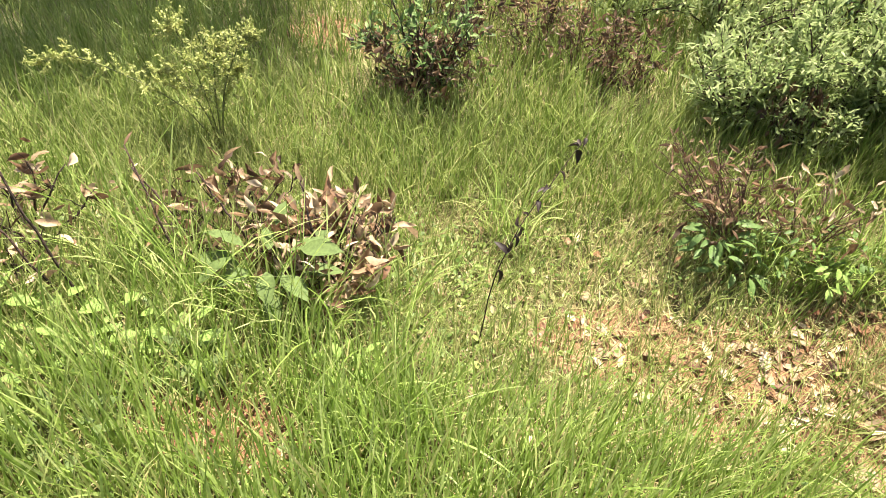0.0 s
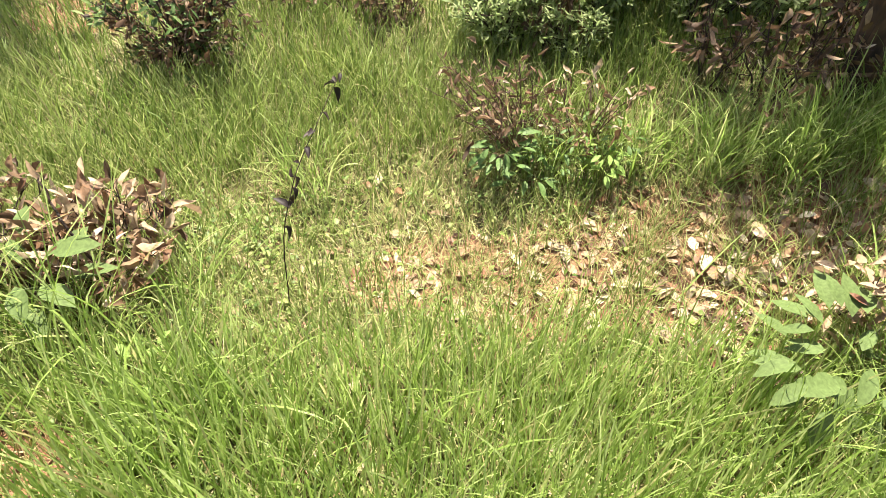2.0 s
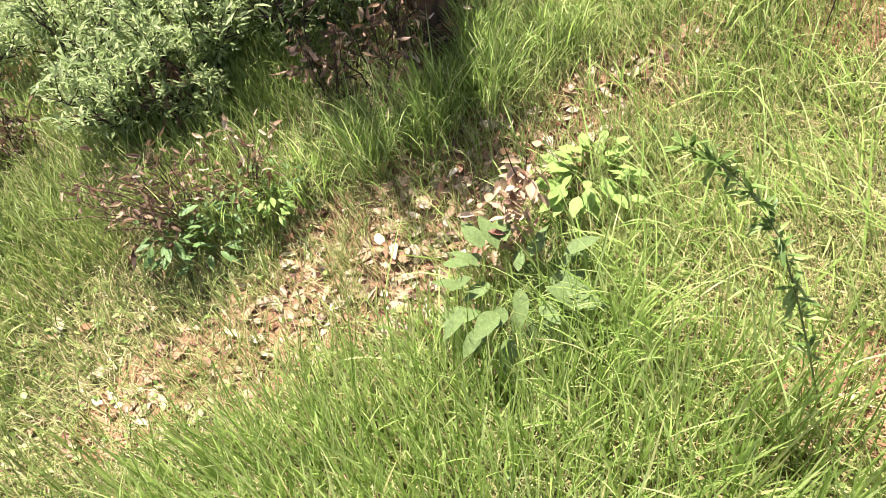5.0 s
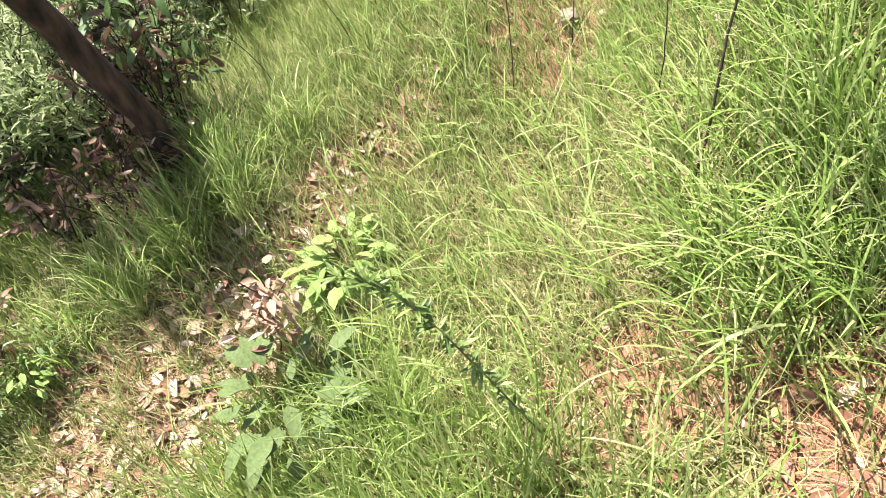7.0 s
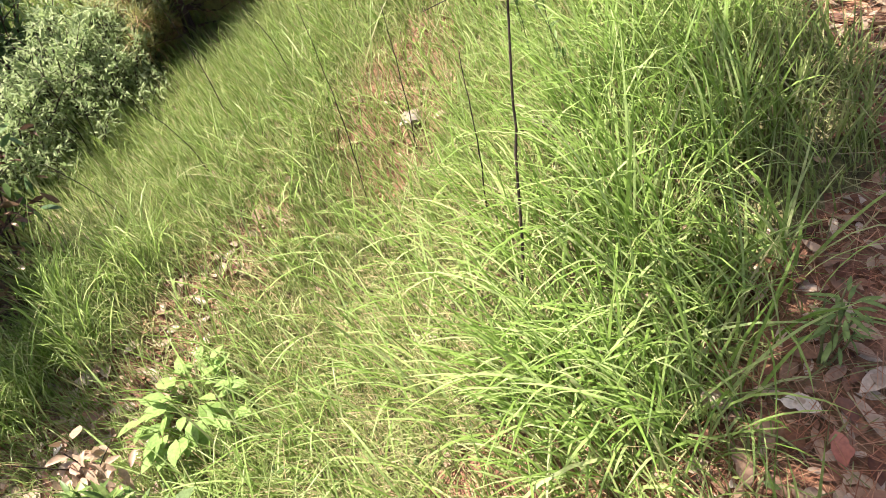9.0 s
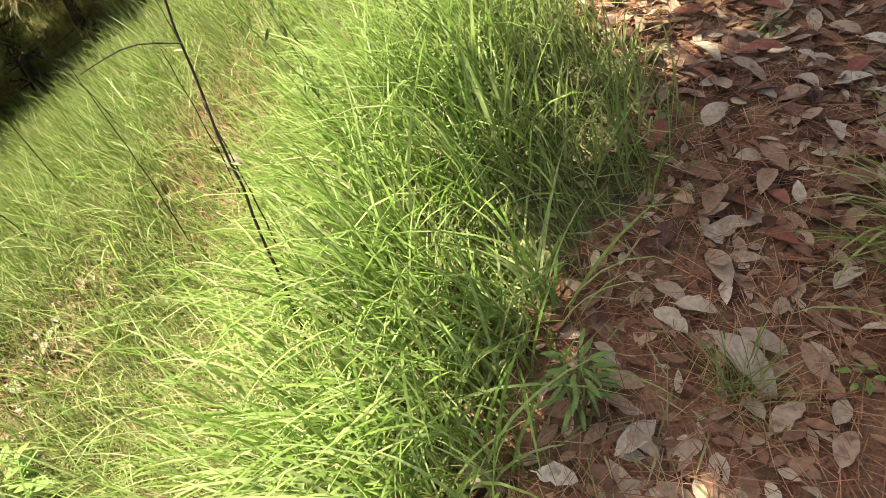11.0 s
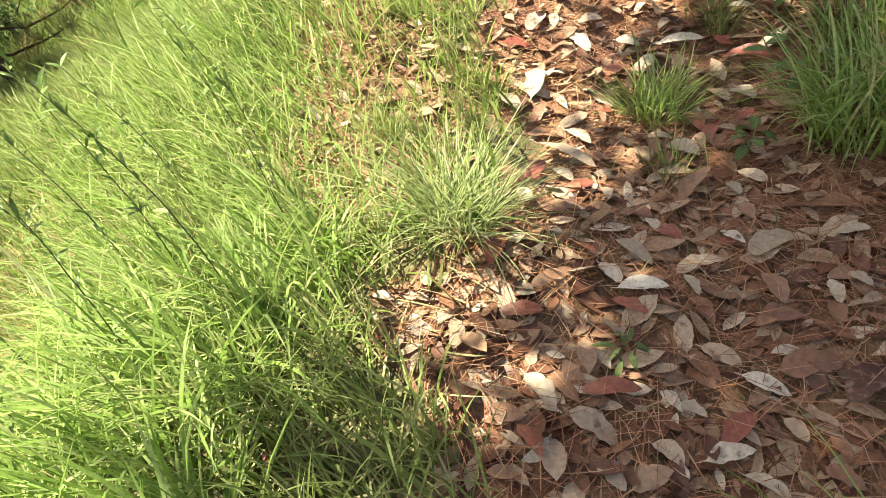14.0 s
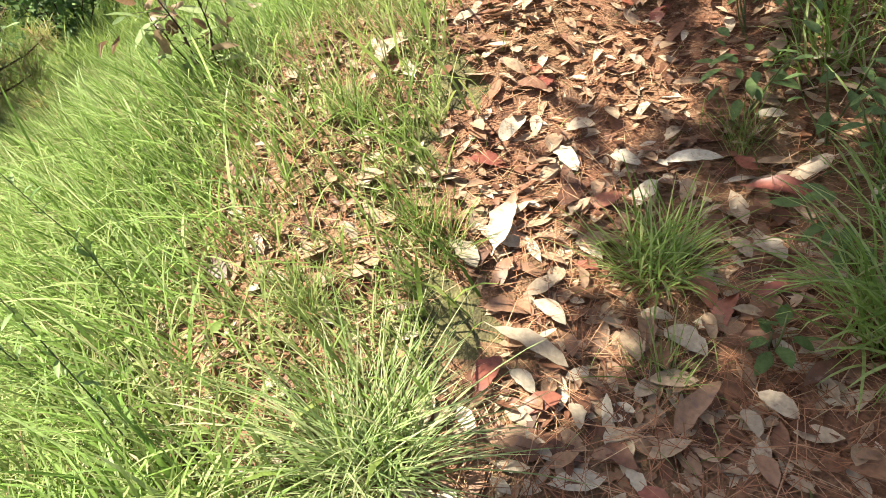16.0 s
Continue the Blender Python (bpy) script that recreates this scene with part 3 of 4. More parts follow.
def shrub(name, at, height, spread, stems, twigs, leaf, count, mat, label, category, stem_mat=STEM_DARK, radius=0.006, droop=0.3, hang=0.0, group="",
          lean=(0.0, 0.0), low=0.25, dry=None, dry_share=0.0, shape=0.45, slim=1.0):
    """A many-stemmed shrub. leaf: length; hang: how far the leaves hang down, 0..1; low: height share under which it is bare."""
    t = thing(name, on_land(*at), label, category, group)
    ends, ways = [], []
    for k in range(stems):
        a = 2 * math.pi * k / stems + rng.uniform(-0.5, 0.5)
        out = spread * rng.uniform(0.35, 1.0)
        h = height * rng.uniform(0.7, 1.0) * (1 - 0.35 * (out / spread) ** 2)
        foot = np.array([0.04 * math.cos(a), 0.04 * math.sin(a), -0.02])
        tip = np.array([out * math.cos(a) + lean[0] * h, out * math.sin(a) + lean[1] * h, h])
        line = stem_line(foot, tip, 0.06 * height)
        geos, twig_geos = [tube(line, np.linspace(radius, radius * 0.35, len(line)), 5)], []
        for j in range(twigs):
            s = rng.uniform(low, 0.97)
            i = int(s * (len(line) - 1))
            d = unit(rng.normal(0, 1, 3) + np.array([0, 0, 0.5]) + 0.6 * (line[-1] - line[0]) / height)
            tw = stem_line(line[i], line[i] + d * height * rng.uniform(0.12, 0.32), 0.0, 5, 0.008)
            (twig_geos if stems < 10 or name in ("dry_branch_heap", "withered_shrub") else geos).append(tube(tw, np.linspace(radius * 0.45, radius * 0.2, 5), 4))
            for q in (2, 3, 4, 4):
                ends.append(tw[q])
                ways.append(d)
        ends += [line[-1], line[-1], line[-2]]
        ways += [unit(line[-1] - line[-2])] * 3
        stem = part("stem", join(*geos), stem_mat, t)
        for g in twig_geos:
            part("twig", g, stem_mat, stem)
    ends, ways = np.array(ends), np.array(ways)
    for share, m, nm, sub in ((1 - dry_share, mat, "foliage", ""), (dry_share, dry, "dry_foliage", "withered brown leaves")):
        n = int(count * share)
        if not n or m is None:
            continue
        pick = rng.integers(0, len(ends), n)
        if nm == "dry_foliage":
            order = np.argsort(ends[:, 2])
            pick = order[rng.integers(0, max(1, int(len(ends) * shape)), n)]
        p = ends[pick] + rng.normal(0, leaf * 0.35, (n, 3))
        w = unit(ways[pick] * 0.7 + rng.normal(0, 0.75, (n, 3)) + np.array([0, 0, 0.1]))
        w = unit(w * (1 - hang) + np.array([0, 0, -1.0]) * hang + rng.normal(0, 0.12, (n, 3)))
        size = leaf * rng.uniform(0.6, 1.25, n)
        withered = m in (DRY_LEAF, DARK_DRY_LEAF)
        up = rng.normal(0, 1.2 if withered else 0.45, (n, 3)) + np.array([0, 0, 1.0])
        fold = rng.uniform(0.05, 1.4, n) if withered else 0.25
        bow = rng.normal(0, droop, n) if withered else droop * rng.uniform(0.2, 1.5, n)
        v, f = leaves(p, w, up, size, size * rng.uniform(0.26, 0.42, n) * slim, fold, bow, rng.uniform(0.35, 0.6))
        if withered:
            v = (v.reshape(n, 11, 3) + rng.normal(0, 0.035, (n, 11, 3)) * size[:, None, None]).reshape(-1, 3)
        part(nm, (v, f), m, t, sub)
    return t


def needle_bush(at, height, spread, label):
    """A young pine: short trunk, whorls of limbs, sprays of long needles."""
    t = thing("young_pine", on_land(*at), label, "young pine")
    line = stem_line((0, 0, -0.03), (0.1, 0.05, height), 0, 8, 0.02)
    part("trunk", tube(line, np.linspace(0.05, 0.012, 8), 8), BARK, t)
    tips = []
    for k in range(38):
        i = rng.integers(1, 8)
        a = rng.uniform(0, 2 * math.pi)
        r = spread * (1.15 - 0.85 * i / 7) * rng.uniform(0.6, 1)
        limb = stem_line(line[i], line[i] + np.array([r * math.cos(a), r * math.sin(a), 0.15 * r]), -0.05, 6, 0.02)
        part("limb", tube(limb, np.linspace(0.012, 0.004, 6), 5), BARK, t)
        tips += [limb[q] for q in (2, 3, 4, 5, 5)]
    tips = np.array(tips)
    for nm, m, n in (("needle_spray", OLIVE_LEAF, 14000), ("brown_needle_spray", NEEDLE, 2400)):
        p = tips[rng.integers(0, len(tips), n)] + rng.normal(0, 0.03, (n, 3))
        a, el = rng.uniform(0, 2 * math.pi, n), rng.uniform(-0.6, 1.2, n)
        part(nm, blades(p, rng.uniform(0.10, 0.19, n), 0.006, a, math.pi / 2 - el, 0.5, 3), m, t)
    return t


# green and silver shrubs that close the clearing
SILVER = "dense shrub with narrow silvery green leaves"
for (x, y), h, s, c in (((1.62, 3.18), 0.5, 0.33, 420), ((2.12, 3.16), 0.66, 0.4, 700), ((2.6, 3.25), 0.85, 0.42, 760), ((3.1, 3.4), 0.95, 0.45, 760),
                        ((3.6, 3.1), 0.8, 0.4, 620), ((4.2, 3.0), 0.75, 0.45, 620), ((4.75, 3.0), 0.8, 0.5, 620), ((5.3, 3.0), 0.8, 0.5, 600), ((1.15, 4.35), 0.5, 0.45, 420), ((1.75, 4.0), 0.55, 0.4, 420), ((5.05, 2.7), 0.6, 0.4, 420), ((5.5, 2.85), 0.7, 0.4, 420)):
    shrub("silver_shrub", (x, y), h, s * 1.2, 16, 12, 0.058, int(c * 6.5), SILVER_LEAF, SILVER, "shrub", STEM_DARK, 0.008, 0.2, 0.0, "silver shrubs", low=0.12, slim=0.7)
for (x, y), h, s in (((4.0, 2.68), 0.5, 0.34), ((4.42, 2.6), 0.5, 0.36), ((4.88, 2.5), 0.5, 0.36), ((1.95, 2.88), 0.36, 0.24), ((2.85, 2.9), 0.42, 0.28), ((3.3, 2.85), 0.42, 0.28), ((3.8, 2.7), 0.42, 0.3)):
    shrub("silver_shrub", (x, y), h, s, 10, 8, 0.05, 900, SILVER_LEAF, "low shrub with narrow silvery green leaves in the grass", "shrub", STEM_DARK, 0.005, 0.2, 0.0, "low silver shrubs", low=0.0, slim=0.7)
for (x, y), h in (((2.64, 2.78), 0.9), ((2.95, 2.62), 0.7)):
    shrub("silver_shrub", (x, y), h, 0.42, 14, 9, 0.075, 1500, SILVER_LEAF, "shrub with whorls of long silvery green leaves behind a tree", "shrub", STEM_DARK, 0.007, 0.2, 0.0, "silver shrubs", low=0.1, slim=0.62)
DARKB = "dark green leafy bush in half shade"
for (x, y), h, s, c in (((2.4, 4.1), 0.9, 0.5, 560), ((3.2, 4.3), 1.2, 0.6, 700), ((4.2, 4.2), 1.2, 0.6, 700),
                        ((5.3, 3.9), 1.1, 0.6, 640), ((6.3, 3.1), 0.95, 0.55, 560), ((7.9, 2.6), 0.9, 0.55, 520), ((8.9, 2.2), 0.9, 0.55, 480), ((9.9, 2.4), 1.1, 0.6, 480),
                        ((-3.6, 5.4), 0.8, 0.5, 380), ((0.2, 5.4), 0.8, 0.6, 380), ((-1.6, 6.0), 0.9, 0.6, 380), ((8.0, 3.6), 1.4, 0.7, 600), ((9.4, 4.2), 1.5, 0.8, 600), ((10.8, 4.6), 1.6, 0.9, 600), ((12.2, 5.0), 1.7, 0.9, 600), ((13.6, 6.2), 1.8, 1.0, 600), ((7.0, 4.3), 1.4, 0.7, 600), ((8.6, 5.6), 1.7, 0.9, 600), ((11.5, 7.2), 2.0, 1.1, 600), ((9.9, 7.2), 2.0, 1.1, 600), ((7.4, 6.4), 1.8, 1.0, 600), ((14.8, 8.2), 2.2, 1.2, 600), ((12.9, 8.9), 2.2, 1.2, 600)):
    shrub("leafy_bush", (x, y), h, s, 10, 7, 0.075 if x < 5 else 0.11, int(c * 1.7), DARK_GREEN, DARKB, "bush", STEM_DARK, 0.01, 0.2, 0.0, "dark bushes", low=0.12)
needle_bush((6.78, 1.6), 1.15, 0.85, "young pine with yellowish and brown needles")
needle_bush((5.72, 2.45), 0.95, 0.75, "low young pine with olive and brown needles")
needle_bush((6.03, 2.1), 1.05, 0.8, "small young pine with brownish needles")
shrub("leafy_bush", (-0.2, 3.36), 0.74, 0.38, 18, 9, 0.055, 1900, DARK_GREEN, "small round green bush with withered brown leaves at its foot", "bush",
      STEM_DARK, 0.006, 0.2, 0.0, low=0.1, dry=DARK_DRY_LEAF, dry_share=0.55, shape=0.55)

# withered shrubs
WITHERED = "withered shrub with thin dark twigs and dull brown leaves"
for (x, y), h, s, c in (((0.15, 3.98), 0.48, 0.3, 260), ((0.5, 3.82), 0.48, 0.28, 260), ((0.78, 3.62), 0.44, 0.25, 240), ((1.05, 3.5), 0.44, 0.25, 260), ((-0.2, 4.25), 0.44, 0.34, 240)):
    shrub("withered_shrub", (x, y), h, s, 9, 7, 0.045, int(c * 1.3), DARK_DRY_LEAF, WITHERED, "withered shrub", STEM_DARK, 0.004, 0.4, 0.35, "row of withered shrubs")
shrub("withered_shrub", (1.45, 2.36), 0.58, 0.32, 30, 7, 0.058, 170, DARK_DRY_LEAF, "withered shrub of many dark upright twigs with a few curled leaves", "withered shrub",
      STEM_DRY, 0.0042, 0.5, 0.35, lean=(-0.6, 0.12), dry=DRY_LEAF, dry_share=0.22, shape=1.0)
shrub("withered_shrub", (1.74, 2.24), 0.46, 0.3, 16, 5, 0.06, 130, DRY_LEAF, "low withered shrub with pale curled brown leaves", "withered shrub",
      STEM_DRY, 0.0045, 0.5, 0.3)
shrub("withered_shrub", (1.85, 3.0), 0.5, 0.12, 4, 6, 0.075, 90, DARK_DRY_LEAF, "narrow stem hung with reddish-brown withered leaves", "withered shrub",
      STEM_DARK, 0.005, 0.4, 0.6)
for (x, y), h, s, c in (((2.62, 2.05), 0.6, 0.28, 85), ((2.45, 2.32), 0.58, 0.3, 85), ((3.02, 2.12), 0.8, 0.26, 170), ((2.85, 2.0), 0.5, 0.22, 140)):
    shrub("withered_shrub", (x, y), h, s, 6, 8, 0.066, int(c * 1.25), DARK_DRY_LEAF, "withered shoots with hanging dark brown leaves round a tree trunk", "withered shrub",
          STEM_DARK, 0.006, 0.6, 0.5, "withered shoots round the tree", dry=DRY_LEAF, dry_share=0.4, shape=1.0)
shrub("leafy_shoots", (3.22, 2.12), 0.95, 0.34, 8, 7, 0.1, 300, DARK_GREEN, "upright shoots with large dark green and brown leaves", "shoots",
      STEM_DARK, 0.006, 0.3, 0.35, dry=DARK_DRY_LEAF, dry_share=0.45, shape=1.0)
shrub("leafy_shoots", (5.50, -0.92), 0.55, 0.2, 6, 5, 0.1, 80, SILVER_LEAF, "low shoots with grey-green and brown leaves in the grass", "shoots",
      STEM_DARK, 0.004, 0.3, 0.3, dry=DRY_LEAF, dry_share=0.5, shape=1.0)

# heap of cut branches with dry leaves
HEAP = "cut branches with curled pinkish-brown dry leaves in the grass"
shrub("dry_branch_heap", (-0.46, 1.80), 0.38, 0.32, 24, 7, 0.085, 420, DRY_LEAF, HEAP, "branch heap", STEM_DARK, 0.005, 0.5, 0.15, "heaps of dry branches", low=0.4,
      dry=DARK_DRY_LEAF, dry_share=0.15, shape=1.0)
shrub("dry_branch_heap", (-0.86, 1.84), 0.35, 0.36, 24, 7, 0.075, 260, DRY_LEAF, HEAP, "branch heap", STEM_DARK, 0.005, 0.5, 0.2, "heaps of dry branches", low=0.4,
      dry=DARK_DRY_LEAF, dry_share=0.3, shape=1.0)
shrub("dry_branch_heap", (-1.5, 1.5), 0.36, 0.28, 14, 5, 0.07, 130, DRY_LEAF, HEAP, "branch heap", STEM_DARK, 0.006, 0.6, 0.3, "heaps of dry branches", low=0.6)


def upright_stem(name, stops, radius, label, category, leaf=0.0, count=0, mat=None, stem_mat=STEM_DARK, group="", spread=1.0, up=0.4, width=0.25, droop=0.2, fold=0.3):
    """One stem through the stops (metres, the first on the ground), with leaves along its upper part."""
    foot = on_land(stops[0][0], stops[0][1])
    t = thing(name, foot, label, category, group)
    line = curve_points([(stops[0][0], stops[0][1], foot.z - 0.02), *stops[1:]], 16) - np.array(foot)
    line[1:-1] += rng.normal(0, radius * 0.5, line[1:-1].shape)
    part("stem", tube(line, np.linspace(radius, radius * 0.45, 16), 6), stem_mat, t)
    if count:
        q = rng.uniform(4.5, 15, count)
        i = q.astype(int)
        at = line[i] + (line[np.minimum(i + 1, 15)] - line[i]) * (q - i)[:, None]
        w = rng.normal(0, spread, (count, 3)) + np.array([0, 0, up])
        size = leaf * rng.uniform(0.6, 1.3, count)
        part("foliage", leaves(at, w, rng.normal(0, 0.3, (count, 3)) + np.array([0, 0, 1.0]), size, size * width, fold, droop), mat, t)
    return t


upright_stem("dead_plant", [(0.17, 1.52), (0.20, 1.58, 0.05), (0.267, 1.664, 0.25), (0.38, 1.79, 0.40), (0.50, 1.92, 0.53)], 0.003,
             "thin dead stem with black curled leaves", "dead plant", 0.045, 18, BLACK_LEAF, spread=0.8, up=-0.7, width=0.5, droop=0.6, fold=1.0)
for a, b, c in (((-0.72, 1.56), (-0.95, 1.66, 0.06), (-1.2, 1.8, 0.3)), ((-0.6, 1.6), (-0.78, 1.7, 0.08), (-0.98, 1.85, 0.26)), ((-0.36, 1.62), (-0.5, 1.7, 0.1), (-0.58, 1.85, 0.3))):
    upright_stem("dead_branch", [a, b, c], 0.007, "dark bare branch slanting under dry leaves", "dead branch", 0.06, 6, DRY_LEAF, group="dark dead branches")
for a, b, c in (((-1.12, 1.22), (-1.25, 1.3, 0.45), (-1.42, 1.45, 0.82)), ((-1.2, 1.25), (-1.33, 1.3, 0.3), (-1.6, 1.45, 0.55)), ((-0.95, 1.5), (-1.05, 1.62, 0.2), (-1.2, 1.8, 0.4))):
    upright_stem("dead_plant", [a, b, c], 0.0055, "dark bare stem leaning in the grass", "dead plant", 0.05, 9, DARK_DRY_LEAF, group="dark dead stems")
stalk = upright_stem("tall_stalk", [(2.93, -0.63), (2.97, -0.635, 1.0), (3.02, -0.63, 1.4), (3.05, -0.65, 1.75)], 0.0055, "tall bare blackish dead stalk in the grass", "dead stalk",
             0.03, 5, STRAW, group="dead stalks")
foot = np.array(stalk.matrix_basis.translation)
part("twig", tube(curve_points([(3.03, -0.637, 1.53), (2.99, -0.54, 1.555), (2.94, -0.43, 1.53)], 8) - foot, np.linspace(0.0022, 0.0012, 8), 5), STEM_DARK, stalk)
for x, y, h, dx, dy in ((3.8, 0.30, 1.0, 0.06, 0.12), (3.95, 0.04, 0.75, 0.03, 0.05), (4.35, 1.35, 0.8, 0.05, 0.2), (4.55, 0.95, 0.55, 0.0, 0.2), (3.95, 1.3, 0.5, -0.05, 0.2),
                        (3.55, 1.6, 0.5, -0.1, 0.2), (4.9, 0.6, 0.6, 0.05, 0.1), (3.3, -0.45, 0.7, 0.05, 0.05)):
    z = float(land(x, y))
    upright_stem("thin_stalk", [(x, y), (x + dx * 0.3, y + dy * 0.3, z + h * 0.5), (x + dx, y + dy, z + h)], 0.0034, "thin dark dry stalk in the meadow", "dead stalk",
                 group="dead stalks")
for x, y, h, dx, dy in ((3.55, -0.72, 0.62, 0.0, 0.12), (3.75, -0.60, 0.6, 0.05, 0.15), (3.95, -0.85, 0.6, 0.0, 0.18), (3.62, -1.0, 0.66, 0.06, 0.14), (4.15, -0.5, 0.5, 0.0, 0.15),
                        (3.85, -1.05, 0.62, 0.05, 0.2), (4.25, -0.9, 0.5, 0.0, 0.2), (3.4, -0.8, 0.6, -0.05, 0.2), (4.4, -1.1, 0.55, 0.05, 0.22), (3.7, -1.25, 0.66, 0.0, 0.22), (4.05, -1.25, 0.6, 0.1, 0.2)):
    z = float(land(x, y))
    upright_stem("weed_stem", [(x, y), (x + dx * 0.3, y + dy * 0.3, z + h * 0.5), (x + dx, y + dy, z + h)], 0.0019, "slender dark weed stem with tiny leaves", "weed",
                 0.036, 32, SPIKE_LEAF, STEM_WEED, "weed stems", 0.8, 0.7, 0.26)
upright_stem("leafy_weed", [(2.0, -0.42), (1.93, -0.34, 0.42), (1.86, -0.16, 0.83), (1.86, -0.02, 0.96), (1.84, 0.10, 1.0)], 0.0032,
             "tall weed stem set with small dark green leaves", "weed", 0.045, 190, COVER, STEM_GREEN, "", 1.0, 0.5, 0.22)


def rosette(name, at, height, leaf, count, mat, label, category, width=0.45, spread=0.16, stem_mat=STEM_GREEN, droop=0.25, offset=(0, 0), group=""):
    """A leafy herb: a few stems, each leaf a mesh of its own."""
    t = thing(name, on_land(*at), label, category, group)
    for k in range(max(2, count // 6)):
        a = rng.uniform(0, 2 * math.pi)
        tip = (spread * 0.7 * math.cos(a) + offset[0], spread * 0.7 * math.sin(a) + offset[1], height * rng.uniform(0.7, 1.0))
        part("stem", tube(stem_line((0, 0, -0.02), tip, 0, 6, 0.006), np.linspace(0.004, 0.002, 6), 5), stem_mat, t)
    for k in range(count):
        a = 2.4 * k + rng.uniform(-0.3, 0.3)
        h = height * (0.45 + 0.55 * k / count)
        r = spread * rng.uniform(0.25, 0.75)
        f = h / height
        p = np.array([[r * math.cos(a) + offset[0] * f, r * math.sin(a) + offset[1] * f, h]])
        w = np.array([[math.cos(a), math.sin(a), rng.uniform(-0.5, 0.6)]])
        s = leaf * rng.uniform(0.75, 1.2)
        part("leaf", leaves(p, w, np.array([[0.2 * rng.normal(), 0.2 * rng.normal(), 1.0]]), [s], [s * width], 0.22, droop), mat, t)
    return t


rosette("broadleaf_plant", (1.96, 0.62), 0.36, 0.15, 42, BROAD_GREEN, "plant with broad grey-green leaves in the grass", "plant", 0.44, 0.33)
rosette("seedling", (2.64, 0.76), 0.23, 0.1, 60, YELLOW_GREEN, "bushy seedling with yellow-green leaves", "seedling", 0.52, 0.28)
for x, y, h, leaf, n in ((1.27, 2.17, 0.32, 0.085, 36), (1.40, 2.10, 0.16, 0.09, 16), (1.46, 2.24, 0.26, 0.06, 22), (1.58, 2.14, 0.22, 0.06, 20), (1.70, 2.18, 0.26, 0.05, 22),
                         (1.88, 2.08, 0.22, 0.055, 20)):
    rosette("evergreen_herb", (x, y), h, leaf, n, DARK_GREEN, "low plant with dark green leaves under a withered shrub", "plant", 0.36, 0.17, group="herbs under the withered shrubs")
rosette("seedling", (1.74, 1.97), 0.27, 0.065, 30, YELLOW_GREEN, "small seedling with pale yellow-green leaves", "seedling", 0.4, 0.09)
rosette("broadleaf_plant", (-0.64, 1.55), 0.36, 0.14, 14, BROAD_GREEN, "plant with broad grey-green leaves under cut branches", "plant", 0.5, 0.2)
for x, y in ((-1.38, 1.12), (-1.02, 1.2), (-1.18, 1.12), (-0.8, 1.14)):
    rosette("green_weed", (x, y), 0.15, 0.085, 12, YELLOW_GREEN, "weed with broad yellow-green leaves in the grass", "weed", 0.55, 0.12, group="yellow-green weeds")
for x, y in ((-1.25, 0.85), (-0.95, 0.75), (-1.05, 1.05), (-0.75, 1.1), (-1.4, 1.0), (-0.3, 1.2), (-1.5, 0.7)):
    rosette("green_weed", (x, y), 0.16, 0.06, 18, YELLOW_GREEN if rng.random() < 0.35 else BROAD_GREEN, "leafy green weed in the grass", "weed", 0.5, 0.13, group="leafy weeds")
for x, y, h in ((5.0, -2.85, 0.28), (5.45, -2.75, 0.3), (4.62, -2.76, 0.2), (5.8, -2.6, 0.26), (5.25, -3.1, 0.3), (5.18, -2.68, 0.22), (5.35, -2.88, 0.3), (5.6, -2.9, 0.32), (4.85, -2.92, 0.24)):
    rosette("green_weed", (x, y), h, 0.065, 22, BROAD_GREEN, "leafy green weed in the shade beside the path", "weed", 0.42, 0.16, group="shade weeds")
rosette("green_weed", (2.58, -1.43), 0.24, 0.05, 50, SPIKE_LEAF, "leafy weed with narrow green leaves at the path edge", "weed", 0.22, 0.06)
rosette("seedling", (3.68, -2.06), 0.08, 0.05, 9, BROAD_GREEN, "tiny grey-green seedling on the path", "seedling", 0.3, 0.04)
rosette("seedling", (4.36, -2.53), 0.1, 0.06, 9, BROAD_GREEN, "small bright green seedling on the path", "seedling", 0.5, 0.06)
rosette("seedling", (2.62, -1.98), 0.04, 0.03, 6, YELLOW_GREEN, "tiny green seedling on the path", "seedling", 0.5, 0.03)

# dead stem stacked with large dry leaves
t = thing("dead_leafy_plant", on_land(2.25, 0.94), "dead upright stem hung with large pale brown leaves", "dead plant")
line = stem_line((0, 0, -0.02), (-0.09, -0.2, 0.70), 0, 9, 0.01)
part("stem", tube(line, np.linspace(0.005, 0.002, 9), 6), STEM_DARK, t)
for k in range(5):
    i = rng.integers(2, 8)
    part("twig", tube(stem_line(line[i], line[i] + rng.normal(0, 0.09, 3) + np.array([0, 0, 0.03]), 0, 4, 0.01), np.linspace(0.003, 0.0015, 4), 5), STEM_DARK, t)
for k in range(170):
    h = rng.random() ** 1.2
    p = line[int(1 + 6.9 * h)] + rng.normal(0, 0.075 - 0.035 * h, 3) * np.array([1, 1, 0.8])
    w = rng.normal(0, 1, 3) * np.array([1, 1, 0.5]) + np.array([0, 0, -0.3])
    s = rng.uniform(0.045, 0.085)
    part("dry_leaf", leaves([p], [w], [rng.normal(0, 0.4, 3) + np.array([0, 0, 1])], [s], [s * rng.uniform(0.3, 0.5)], rng.uniform(0.1, 1.3), rng.uniform(-0.3, 0.7)), (DRY_LEAF, LITTER, DRY_LEAF)[k % 3], t)


